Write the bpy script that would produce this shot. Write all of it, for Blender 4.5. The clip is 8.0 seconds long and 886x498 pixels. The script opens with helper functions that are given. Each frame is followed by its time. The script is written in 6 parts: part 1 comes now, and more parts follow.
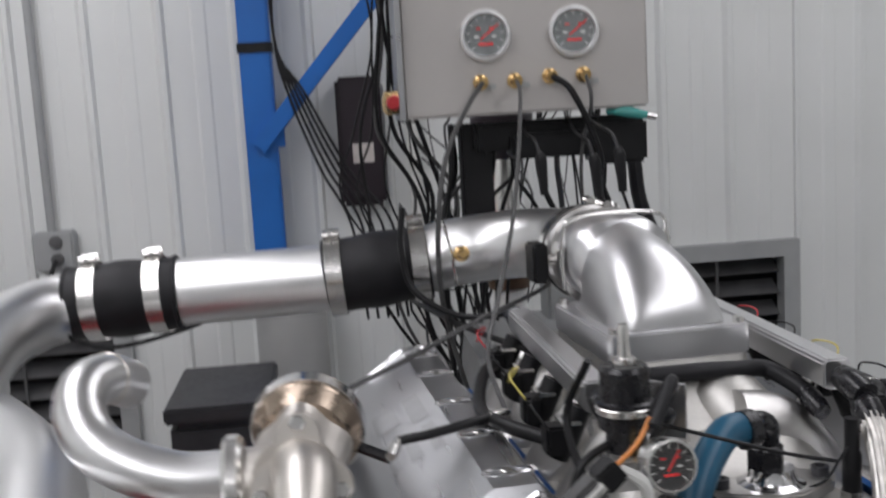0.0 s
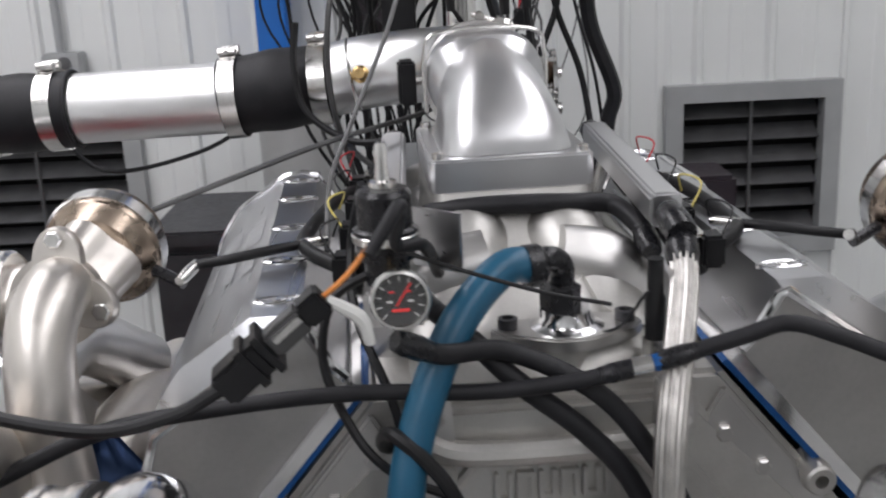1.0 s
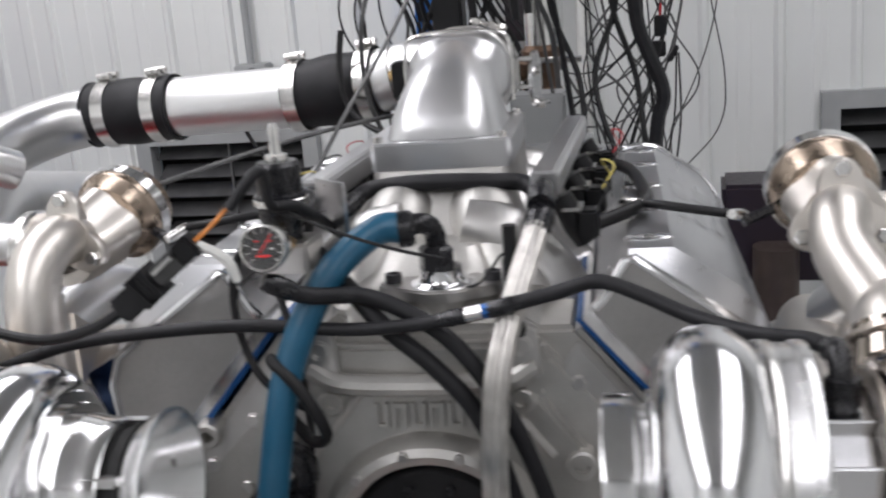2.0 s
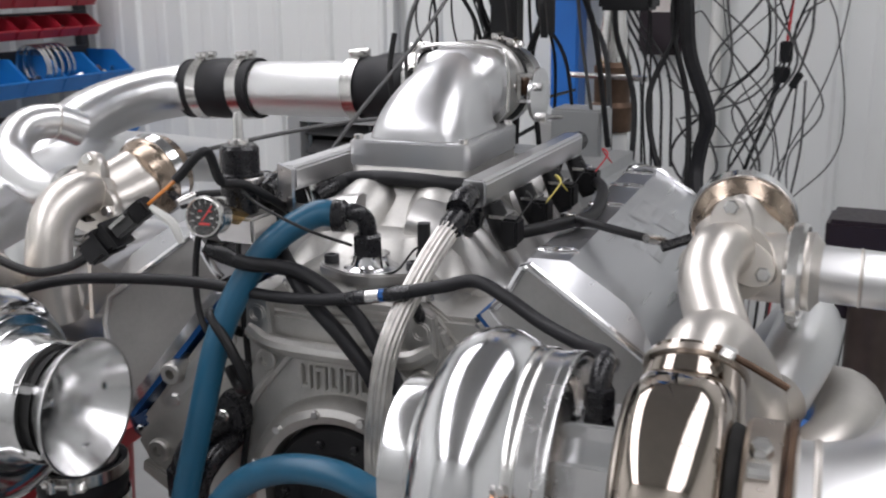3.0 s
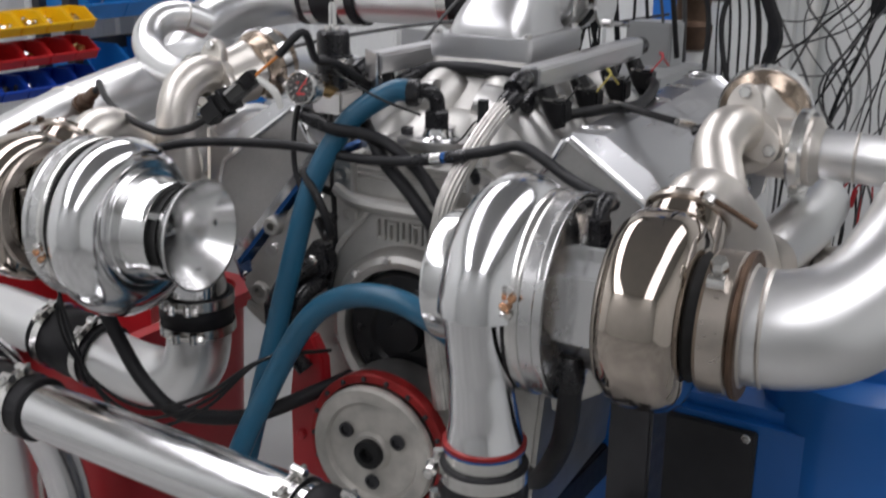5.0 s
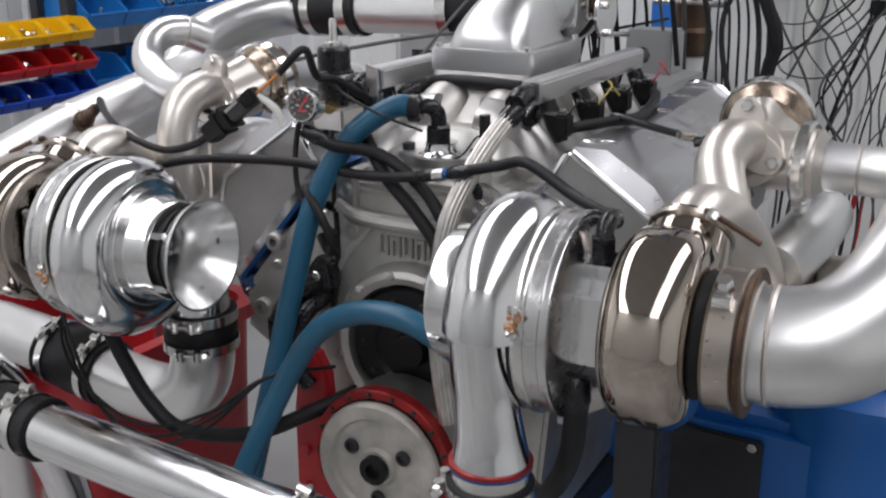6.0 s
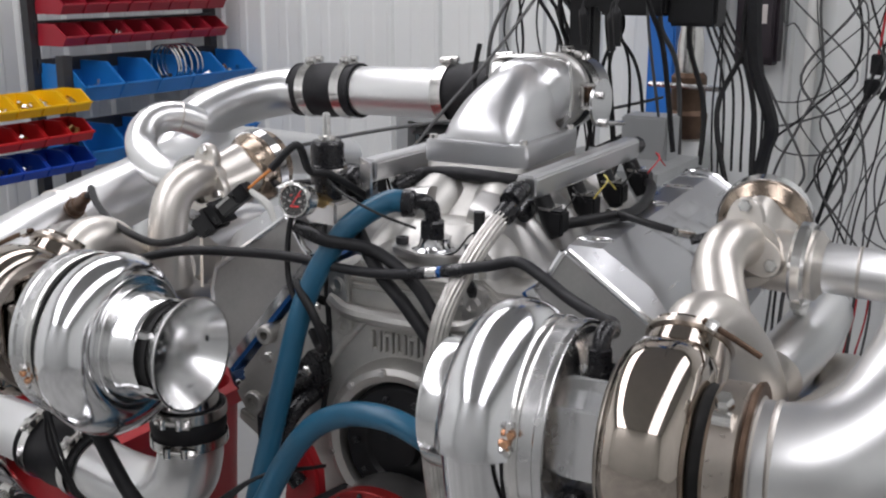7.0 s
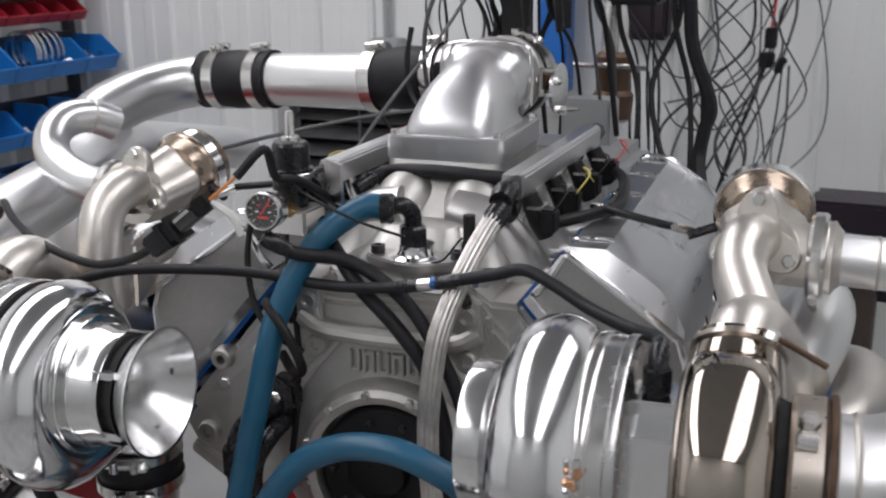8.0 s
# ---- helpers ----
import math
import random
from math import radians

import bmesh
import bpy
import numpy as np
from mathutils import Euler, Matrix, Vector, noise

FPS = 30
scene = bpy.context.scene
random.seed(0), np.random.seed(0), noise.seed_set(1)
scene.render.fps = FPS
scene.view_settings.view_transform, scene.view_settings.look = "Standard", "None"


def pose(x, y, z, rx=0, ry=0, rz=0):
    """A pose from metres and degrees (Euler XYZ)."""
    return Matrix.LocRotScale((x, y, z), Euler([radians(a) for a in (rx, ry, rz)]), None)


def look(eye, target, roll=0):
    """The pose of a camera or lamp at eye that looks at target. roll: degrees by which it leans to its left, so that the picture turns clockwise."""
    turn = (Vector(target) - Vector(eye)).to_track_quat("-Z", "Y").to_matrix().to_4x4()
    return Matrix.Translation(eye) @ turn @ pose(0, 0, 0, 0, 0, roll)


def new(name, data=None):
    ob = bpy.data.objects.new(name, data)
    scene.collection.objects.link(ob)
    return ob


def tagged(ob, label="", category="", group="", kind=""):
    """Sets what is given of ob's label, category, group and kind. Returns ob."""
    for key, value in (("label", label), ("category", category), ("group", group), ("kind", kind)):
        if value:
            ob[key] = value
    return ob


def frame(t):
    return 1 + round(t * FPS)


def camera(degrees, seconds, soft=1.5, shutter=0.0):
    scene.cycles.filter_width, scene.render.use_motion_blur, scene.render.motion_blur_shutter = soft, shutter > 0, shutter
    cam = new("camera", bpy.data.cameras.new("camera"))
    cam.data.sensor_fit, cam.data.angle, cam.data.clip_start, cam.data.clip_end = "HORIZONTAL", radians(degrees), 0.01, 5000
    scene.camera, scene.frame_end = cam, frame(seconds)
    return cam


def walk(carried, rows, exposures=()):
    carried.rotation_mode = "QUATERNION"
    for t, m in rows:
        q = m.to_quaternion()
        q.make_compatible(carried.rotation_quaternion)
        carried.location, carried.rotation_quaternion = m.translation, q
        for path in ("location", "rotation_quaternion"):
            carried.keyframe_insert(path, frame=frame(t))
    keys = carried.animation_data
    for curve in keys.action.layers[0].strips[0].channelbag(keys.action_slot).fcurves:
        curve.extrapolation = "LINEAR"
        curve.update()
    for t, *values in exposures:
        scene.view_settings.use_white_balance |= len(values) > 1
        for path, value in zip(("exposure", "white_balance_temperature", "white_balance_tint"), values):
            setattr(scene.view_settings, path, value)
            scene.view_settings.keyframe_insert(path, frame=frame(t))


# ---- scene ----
cam = camera(45.0, 8.0, soft=2.1, shutter=0.5)
PATH = [
    (0, (-0.365, -0.034, 1.547), (-0.158, 1.935, 1.263), -3.3),
    (0.5, (-0.21, 0.048, 1.52), (-0.093, 1.996, 1.081), -0.2),
    (1, (-0.074, 0.036, 1.495), (-0.077, 1.954, 0.93), -2.8),
    (1.5, (0.097, -0.083, 1.49), (-0.255, 1.813, 0.959), -2.1),
    (2, (0.277, -0.1, 1.476), (-0.196, 1.774, 0.963), -4.8),
    (2.2, (0.336, -0.073, 1.474), (-0.2, 1.783, 0.957), -2.3),
    (3.3, (0.664, -0.167, 1.5), (-0.246, 1.539, 0.989), -0.9),
    (3.5, (0.704, -0.199, 1.499), (-0.264, 1.473, 0.98), -0.4),
    (4, (0.747, -0.259, 1.492), (-0.275, 1.382, 0.977), 0.7),
    (4.5, (0.762, -0.28, 1.478), (-0.238, 1.367, 0.942), 0.2),
    (5, (0.755, -0.289, 1.466), (-0.244, 1.331, 0.852), 0.4),
    (5.2, (0.753, -0.291, 1.463), (-0.254, 1.314, 0.823), 0.2),
    (6.3, (0.746, -0.274, 1.497), (-0.252, 1.359, 0.916), -0.2),
    (6.5, (0.744, -0.262, 1.506), (-0.254, 1.381, 0.954), 0.1),
    (7, (0.733, -0.254, 1.522), (-0.277, 1.397, 1.017), -0.0),
    (7.5, (0.666, -0.237, 1.528), (-0.25, 1.47, 1.031), -0.3),
    (8, (0.533, -0.222, 1.528), (-0.224, 1.546, 0.98), -0.5),
]
walk(cam, [(t, look(eye, target, roll)) for t, eye, target, roll in PATH],
     [(0, -0.18), (0.5, -0.05), (1, 0.12), (2.2, 0.22), (3.3, 0.12), (4, 0.06), (5, 0.0), (6.5, 0.1), (7.5, 0.08), (8, 0.0)])

# ---- light ----
world = bpy.data.worlds.new("shop_air")
scene.world = world
world.use_nodes = True
world.node_tree.nodes["Background"].inputs[0].default_value = (0.8, 0.9, 1.0, 1)
world.node_tree.nodes["Background"].inputs[1].default_value = 0.05
LAMP_POWER = 15.5
LAMP_COLOUR = (1.0, 0.98, 1.045)

# ---- materials ----


def material(name, base, rough=0.5, metal=0.0, vary=0.12, scale=12.0, bump=0.0, bump_scale=60.0, stretch=(1, 1, 1), rough_vary=0.1, coat=0.0, gloss=0.5):
    m = bpy.data.materials.new(name)
    m.use_nodes = True
    nt = m.node_tree
    b = nt.nodes["Principled BSDF"]
    b.inputs["Metallic"].default_value = metal
    b.inputs["Coat Weight"].default_value = coat
    b.inputs["Specular IOR Level"].default_value = gloss
    tc = nt.nodes.new("ShaderNodeTexCoord")
    mp = nt.nodes.new("ShaderNodeMapping")
    mp.inputs["Scale"].default_value = stretch
    nt.links.new(tc.outputs["Object"], mp.inputs["Vector"])
    n1 = nt.nodes.new("ShaderNodeTexNoise")
    n1.inputs["Scale"].default_value = scale
    n1.inputs["Detail"].default_value = 5
    n2 = nt.nodes.new("ShaderNodeTexNoise")
    n2.inputs["Scale"].default_value = bump_scale
    n2.inputs["Detail"].default_value = 3
    nt.links.new(mp.outputs[0], n1.inputs["Vector"])
    nt.links.new(mp.outputs[0], n2.inputs["Vector"])
    ramp = nt.nodes.new("ShaderNodeMapRange")
    ramp.inputs["From Min"].default_value = 0.3
    ramp.inputs["From Max"].default_value = 0.7
    ramp.inputs["To Min"].default_value = 1 - vary
    ramp.inputs["To Max"].default_value = 1 + vary * 0.6
    nt.links.new(n1.outputs["Fac"], ramp.inputs["Value"])
    mul = nt.nodes.new("ShaderNodeVectorMath")
    mul.operation = "SCALE"
    mul.inputs[0].default_value = base
    nt.links.new(ramp.outputs[0], mul.inputs["Scale"])
    nt.links.new(mul.outputs[0], b.inputs["Base Color"])
    rr = nt.nodes.new("ShaderNodeMapRange")
    rr.inputs["From Min"].default_value = 0.3
    rr.inputs["From Max"].default_value = 0.7
    rr.inputs["To Min"].default_value = max(0.02, rough * (1 - rough_vary))
    rr.inputs["To Max"].default_value = min(1.0, rough * (1 + rough_vary))
    nt.links.new(n2.outputs["Fac"], rr.inputs["Value"])
    nt.links.new(rr.outputs[0], b.inputs["Roughness"])
    if bump:
        bp = nt.nodes.new("ShaderNodeBump")
        bp.inputs["Strength"].default_value = bump
        bp.inputs["Distance"].default_value = 0.0003
        nt.links.new(n2.outputs["Fac"], bp.inputs["Height"])
        nt.links.new(bp.outputs[0], b.inputs["Normal"])
    return m


def glowing(name, colour, power):
    m = bpy.data.materials.new(name)
    m.use_nodes = True
    b = m.node_tree.nodes["Principled BSDF"]
    b.inputs["Base Color"].default_value = (0.8, 0.8, 0.8, 1)
    b.inputs["Emission Color"].default_value = (*colour, 1)
    b.inputs["Emission Strength"].default_value = power
    return m


def clear_glass(name):
    m = bpy.data.materials.new(name)
    m.use_nodes = True
    b = m.node_tree.nodes["Principled BSDF"]
    b.inputs["Base Color"].default_value = (0.95, 0.97, 0.97, 1)
    b.inputs["Transmission Weight"].default_value = 1.0
    b.inputs["Roughness"].default_value = 0.03
    b.inputs["IOR"].default_value = 1.45
    return m


polished = material("polished_aluminium", (0.8, 0.8, 0.81), 0.14, 1.0, 0.08, 9, 0.01, 18, rough_vary=0.35)
hood_alu = material("satin_billet", (0.72, 0.72, 0.73), 0.32, 1.0, 0.03, 6, 0.0, 60, (1, 0.25, 1), 0.08)
bezel_chrome = material("bezel_chrome", (0.85, 0.85, 0.85), 0.42, 1.0, 0.04, 14, 0.0, 30, rough_vary=0.1)
backing_alu = material("satin_backplate", (0.68, 0.68, 0.68), 0.24, 1.0, 0.1, 14, 0.02, 60, rough_vary=0.25)
spun_cone = material("spun_cone", (0.8, 0.8, 0.8), 0.22, 1.0, 0.05, 14, 0.02, 60, rough_vary=0.2)
tube_alu = material("satin_tube", (0.8, 0.8, 0.8), 0.33, 1.0, 0.05, 6, 0.0, 14, rough_vary=0.12)
spun = material("spun_aluminium", (0.78, 0.78, 0.78), 0.15, 1.0, 0.06, 14, 0.02, 40, rough_vary=0.2)
brushed = material("brushed_sheet", (0.55, 0.555, 0.57), 0.3, 1.0, 0.06, 7, 0.0, 60, (1, 0.06, 1), 0.12)
cast = material("cast_aluminium", (0.56, 0.55, 0.525), 0.5, 1.0, 0.16, 14, 0.5, 320, rough_vary=0.15)
cast_smooth = material("machined_casting", (0.6, 0.59, 0.575), 0.36, 1.0, 0.12, 16, 0.25, 300, rough_vary=0.15)
# darker, rougher sheet: a dim reflection put into the colour
dim_sheet = material("dim_sheet", (0.46, 0.455, 0.44), 0.48, 1.0, 0.12, 12, 0.1, 200, rough_vary=0.15)
stainless = material("stainless_tube", (0.7, 0.665, 0.62), 0.4, 1.0, 0.1, 8, 0.03, 160, rough_vary=0.15)
stainless_can = material("tinted_stainless", (0.4, 0.325, 0.26), 0.28, 1.0, 0.15, 14, 0.03, 60, rough_vary=0.3)
bronze_steel = material("mirror_bronzed_steel", (0.5, 0.44, 0.385), 0.05, 1.0, 0.12, 10, 0.03, 14, rough_vary=0.4)
clamp_steel = material("clamp_steel", (0.74, 0.73, 0.71), 0.22, 1.0, 0.12, 30, 0.05, 120)
rusty = material("heat_brown_steel", (0.12, 0.075, 0.05), 0.5, 0.7, 0.4, 25, 0.2, 150)
braid = material("braided_steel", (0.62, 0.6, 0.57), 0.35, 1.0, 0.25, 90, 0.6, 700, (1, 1, 0.5))
rubber = material("black_silicone", (0.013, 0.013, 0.015), 0.5, 0.0, 0.3, 30, 0.15, 260, gloss=0.3)
anodised = material("black_anodised", (0.01, 0.01, 0.012), 0.28, 0.0, 0.2, 30, 0.04, 200, gloss=0.45)
plastic = material("black_plastic", (0.01, 0.01, 0.011), 0.4, 0.0, 0.2, 40, 0.05, 300, gloss=0.3)
cable_black = material("cable_black", (0.01, 0.01, 0.011), 0.45, 0.0, 0.25, 40, 0.1, 400, gloss=0.3)
loom = material("corrugated_loom", (0.013, 0.013, 0.015), 0.5, 0.0, 0.3, 60, 0.3, 300, gloss=0.3)
cable_grey = material("cable_grey", (0.07, 0.07, 0.07), 0.4, 0.0, 0.2, 40)
blue_hose = material("blue_silicone", (0.01, 0.09, 0.165), 0.36, 0.0, 0.15, 20, 0.08, 300)
blue_gasket = material("blue_gasket", (0.01, 0.09, 0.3), 0.3, 0.4, 0.15, 20)
blue_paint = material("blue_paint", (0.01, 0.14, 0.5), 0.38, 0.0, 0.12, 5, 0.04, 80, coat=0.1)
red_paint = material("red_paint", (0.42, 0.018, 0.025), 0.4, 0.0, 0.18, 6, 0.04, 80)
red_anodised = material("red_anodised", (0.33, 0.02, 0.02), 0.38, 0.4, 0.35, 30, 0.05, 90)
wall_paint = material("white_wall_steel", (0.8, 0.815, 0.8), 0.42, 0.0, 0.05, 1.6, 0.03, 20)
front_paint = material("light_grey_wall", (0.5, 0.51, 0.5), 0.5, 0.0, 0.06, 1.6, 0.03, 20)
floor_mat = material("sealed_concrete", (0.34, 0.34, 0.33), 0.35, 0.0, 0.25, 1.5, 0.1, 40)
ceiling_mat = material("ceiling_grey", (0.42, 0.42, 0.41), 0.6, 0.0, 0.06, 2)
frame_grey = material("grey_frame", (0.4, 0.41, 0.41), 0.45, 0.2, 0.12, 8)
slat_dark = material("dark_louvre", (0.11, 0.11, 0.112), 0.45, 0.2, 0.3, 10)
# near-black colour standing in for the shade inside vents, slots and gaps
void_dark = material("void_shade", (0.008, 0.008, 0.008), 0.8, 0.0, 0.2, 5)
bin_blue = material("bin_blue", (0.015, 0.19, 0.56), 0.35, 0.0, 0.12, 8)
bin_deep = material("bin_deep_blue", (0.01, 0.06, 0.42), 0.35, 0.0, 0.12, 8)
bin_red = material("bin_red", (0.5, 0.015, 0.02), 0.35, 0.0, 0.12, 8)
bin_dark_red = material("bin_dark_red", (0.34, 0.015, 0.03), 0.4, 0.0, 0.12, 8)
bin_yellow = material("bin_yellow", (0.85, 0.5, 0.005), 0.35, 0.0, 0.1, 8)
panel_grey = material("panel_grey", (0.5, 0.48, 0.46), 0.45, 0.2, 0.06, 5, 0.04, 200)
gauge_face = material("gauge_face", (0.16, 0.17, 0.17), 0.5, 0.0, 0.15, 60)
gauge_black = material("gauge_black", (0.02, 0.02, 0.02), 0.4, 0.0, 0.1, 60)
gauge_red = material("gauge_red", (0.8, 0.02, 0.02), 0.4)
brass = material("brass", (0.62, 0.43, 0.2), 0.28, 1.0, 0.2, 60)
copper = material("copper_tint", (0.75, 0.42, 0.25), 0.25, 1.0, 0.2, 60)
white_plastic = material("white_plastic", (0.75, 0.75, 0.72), 0.4, 0.0, 0.06, 20)
dark_maroon = material("dark_enclosure", (0.022, 0.014, 0.02), 0.4, 0.0, 0.15, 10)
brown_steel = material("brown_steel", (0.075, 0.055, 0.048), 0.45, 0.4, 0.3, 9, 0.1, 60)
dark_steel = material("dark_steel", (0.06, 0.06, 0.065), 0.45, 0.6, 0.2, 12)
red_wire = material("red_wire", (0.5, 0.02, 0.03), 0.4)
yellow_wire = material("yellow_wire", (0.6, 0.5, 0.12), 0.4)
green_plastic = material("teal_plastic", (0.05, 0.3, 0.27), 0.4)
orange_wire = material("orange_wire", (0.7, 0.25, 0.05), 0.4)
pale_face = material("pale_plate", (0.5, 0.48, 0.44), 0.42, 0.3, 0.35, 22, 0.1, 90)
steel_blue = material("blued_steel", (0.014, 0.032, 0.085), 0.22, 0.8, 0.2, 12)
paper = material("printed_label", (0.6, 0.55, 0.52), 0.6, 0.0, 0.1, 40)
duct_grey = material("grey_duct", (0.4, 0.4, 0.39), 0.5, 0.1, 0.1, 4)
etched = material("etched_metal", (0.5, 0.505, 0.515), 0.42, 1.0, 0.06, 40)
worn_band = material("worn_band", (0.5, 0.45, 0.4), 0.3, 1.0, 0.2, 20, 0.05, 150)
glass = clear_glass("gauge_glass")
tube_glow = glowing("fluorescent_tube", (1.0, 0.98, 0.95), 4.0)

# ---- building blocks ----
V = Vector
ORIGIN = {}
PLACE = Matrix.Identity(4)      # where the thing being built stands in the room


def turned(degrees, pivot, shift=(0, 0, 0)):
    """A turn about the upright through pivot, then a shift."""
    p = V((pivot[0], pivot[1], 0))
    return Matrix.Translation(p + V(shift)) @ Matrix.Rotation(radians(degrees), 4, "Z") @ Matrix.Translation(-p)



def thing(name, at, label, category, group="", kind=""):
    ob = new(name)
    ob.empty_display_size = 0.05
    at = PLACE @ V(at)
    ob.location = at
    ORIGIN[ob] = at
    return tagged(ob, label, category, group, kind)


def join(*geos):
    vs, fs = [], []
    for g in geos:
        k = len(vs)
        vs.extend(g[0])
        fs.extend([tuple(i + k for i in f) for f in g[1]])
    return vs, fs


def part(name, geo, mat, parent=None, label="", sharp=35, bevel=0.0):
    """One mesh object from world-space geometry, under a thing or a part."""
    o = ORIGIN.get(parent, V((0, 0, 0))) if parent else V((0, 0, 0))
    me = bpy.data.meshes.new(name)
    me.from_pydata([tuple(PLACE @ V(v) - o) for v in geo[0]], [], geo[1])
    bm = bmesh.new()
    bm.from_mesh(me)
    bmesh.ops.recalc_face_normals(bm, faces=bm.faces)
    if bevel:
        es = [e for e in bm.edges if len(e.link_faces) == 2 and e.calc_face_angle(0) > 0.5]
        bmesh.ops.bevel(bm, geom=es, offset=bevel, segments=2, affect="EDGES", clamp_overlap=True)
    bm.to_mesh(me)
    bm.free()
    me.polygons.foreach_set("use_smooth", [True] * len(me.polygons))
    me.set_sharp_from_angle(angle=radians(sharp))
    me.materials.append(mat)
    ob = new(name, me)
    if parent:
        ob.parent = parent
        ORIGIN[ob] = o
    if label:
        ob["label"] = label
    return ob


def solo(name, geo, mat, label, category, group="", kind="", sharp=35, bevel=0.0):
    """A thing that is one mesh, with its origin in its middle."""
    c = sum((V(v) for v in geo[0]), V()) / len(geo[0])
    c = PLACE @ c
    ob = part(name, ([PLACE.inverted() @ (PLACE @ V(v) - c) for v in geo[0]], geo[1]), mat, None, "", sharp, bevel)
    ob.location = c
    ORIGIN[ob] = c
    return tagged(ob, label, category, group, kind)


def box(c, s, m=None):
    x, y, z = (a / 2 for a in s)
    vs = [V((i, j, k)) for i in (-x, x) for j in (-y, y) for k in (-z, z)]
    fs = [(0, 1, 3, 2), (4, 6, 7, 5), (0, 4, 5, 1), (2, 3, 7, 6), (0, 2, 6, 4), (1, 5, 7, 3)]
    c = V(c)
    return [(m @ v if m else v) + c for v in vs], fs


def turn(axis):
    """Rotation that lays local z along axis."""
    return V(axis).normalized().to_track_quat("Z", "Y").to_matrix()


def lathe(profile, at, axis, seg=40, a0=0.0, a1=360.0):
    """Revolve (along, radius) pairs round axis through at."""
    m, at = turn(axis), V(at)
    full = a1 - a0 >= 360
    n = seg if full else seg + 1
    vs, fs = [], []
    for s, r in profile:
        for i in range(n):
            a = radians(a0 + (a1 - a0) * i / seg)
            vs.append(at + m @ V((r * math.cos(a), r * math.sin(a), s)))
    for k in range(len(profile) - 1):
        for i in range(seg):
            j = (i + 1) % n
            fs.append((k * n + i, k * n + j, (k + 1) * n + j, (k + 1) * n + i))
    return vs, fs


def disc(profile, at, axis, seg=40):
    """A closed lathe: capped at both ends."""
    p = [(profile[0][0], 0.0002), *profile, (profile[-1][0], 0.0002)]
    return lathe(p, at, axis, seg)


def spline(pts, n=8):
    pts = [V(p) for p in pts]
    if len(pts) < 3:
        return [pts[0].lerp(pts[1], i / n) for i in range(n + 1)]
    q = [2 * pts[0] - pts[1], *pts, 2 * pts[-1] - pts[-2]]
    out = []
    for i in range(1, len(q) - 2):
        a, b, c, d = q[i - 1:i + 3]
        for k in range(n):
            t = k / n
            out.append(0.5 * (2 * b + (c - a) * t + (2 * a - 5 * b + 4 * c - d) * t * t + (3 * b - a - 3 * c + d) * t ** 3))
    out.append(pts[-1])
    return out


def sweep(path, r, seg=16, caps=True, shape=None):
    """A tube along path; r: one radius or one for each point. shape: a closed outline in place of the circle."""
    n = len(path)
    rs = r if isinstance(r, (list, tuple)) else [r] * n
    t0 = (path[1] - path[0]).normalized()
    up = V((0, 0, 1)) if abs(t0.z) < 0.9 else V((0, 1, 0))
    side = t0.cross(up).normalized()
    ring = shape or [(math.cos(2 * math.pi * i / seg), math.sin(2 * math.pi * i / seg)) for i in range(seg)]
    seg = len(ring)
    vs, fs = [], []
    for i, p in enumerate(path):
        t = (path[min(i + 1, n - 1)] - path[max(i - 1, 0)]).normalized()
        side = (side - t * side.dot(t)).normalized()
        u = side.cross(t)
        for a, b in ring:
            vs.append(p + (side * a + u * b) * rs[i])
        if i:
            for k in range(seg):
                j = (k + 1) % seg
                fs.append(((i - 1) * seg + k, (i - 1) * seg + j, i * seg + j, i * seg + k))
    if caps:
        fs.append(tuple(range(seg)))
        fs.append(tuple(range((n - 1) * seg, n * seg)))
    return vs, fs


def tube(pts, r, seg=16, n=8, caps=True):
    path = spline(pts, n)
    if isinstance(r, (list, tuple)):
        k = len(path) - 1
        m = len(r) - 1
        rr = []
        for i in range(len(path)):
            f = i / k * m
            j = min(int(f), m - 1)
            rr.append(r[j] + (r[j + 1] - r[j]) * (f - j))
        r = rr
    return sweep(path, r, seg, caps)


def bend(p0, d0, d1, radius, n=12):
    """Points of a quarter bend that starts at p0 along d0 and ends along d1."""
    d0, d1, p0 = V(d0).normalized(), V(d1).normalized(), V(p0)
    c = p0 + d1 * radius
    total = d0.angle(d1)
    out = []
    for i in range(n + 1):
        a = total * i / n
        out.append(c - d1 * radius * math.cos(a) + d0 * radius * math.sin(a))
    return out


def prism(poly, y0, y1, plane="xz"):
    """A polygon in the xz plane pulled from y0 to y1 (or yz from x0 to x1, xy from z0 to z1)."""
    def lift(a, b, d):
        return {"xz": V((a, d, b)), "yz": V((d, a, b)), "xy": V((a, b, d))}[plane]
    n = len(poly)
    vs = [lift(a, b, y0) for a, b in poly] + [lift(a, b, y1) for a, b in poly]
    fs = [tuple(range(n)), tuple(range(n, 2 * n))] + [(i, (i + 1) % n, n + (i + 1) % n, n + i) for i in range(n)]
    return vs, fs


def loft(rings, caps=True):
    n = len(rings[0])
    vs = [V(p) for ring in rings for p in ring]
    fs = []
    for k in range(len(rings) - 1):
        for i in range(n):
            j = (i + 1) % n
            fs.append((k * n + i, k * n + j, (k + 1) * n + j, (k + 1) * n + i))
    if caps:
        fs += [tuple(range(n)), tuple(range((len(rings) - 1) * n, len(rings) * n))]
    return vs, fs


def bolt_head(at, axis, r=0.007, h=0.006):
    return disc([(0, r), (h * 0.8, r), (h, r * 0.8)], at, axis, 6)


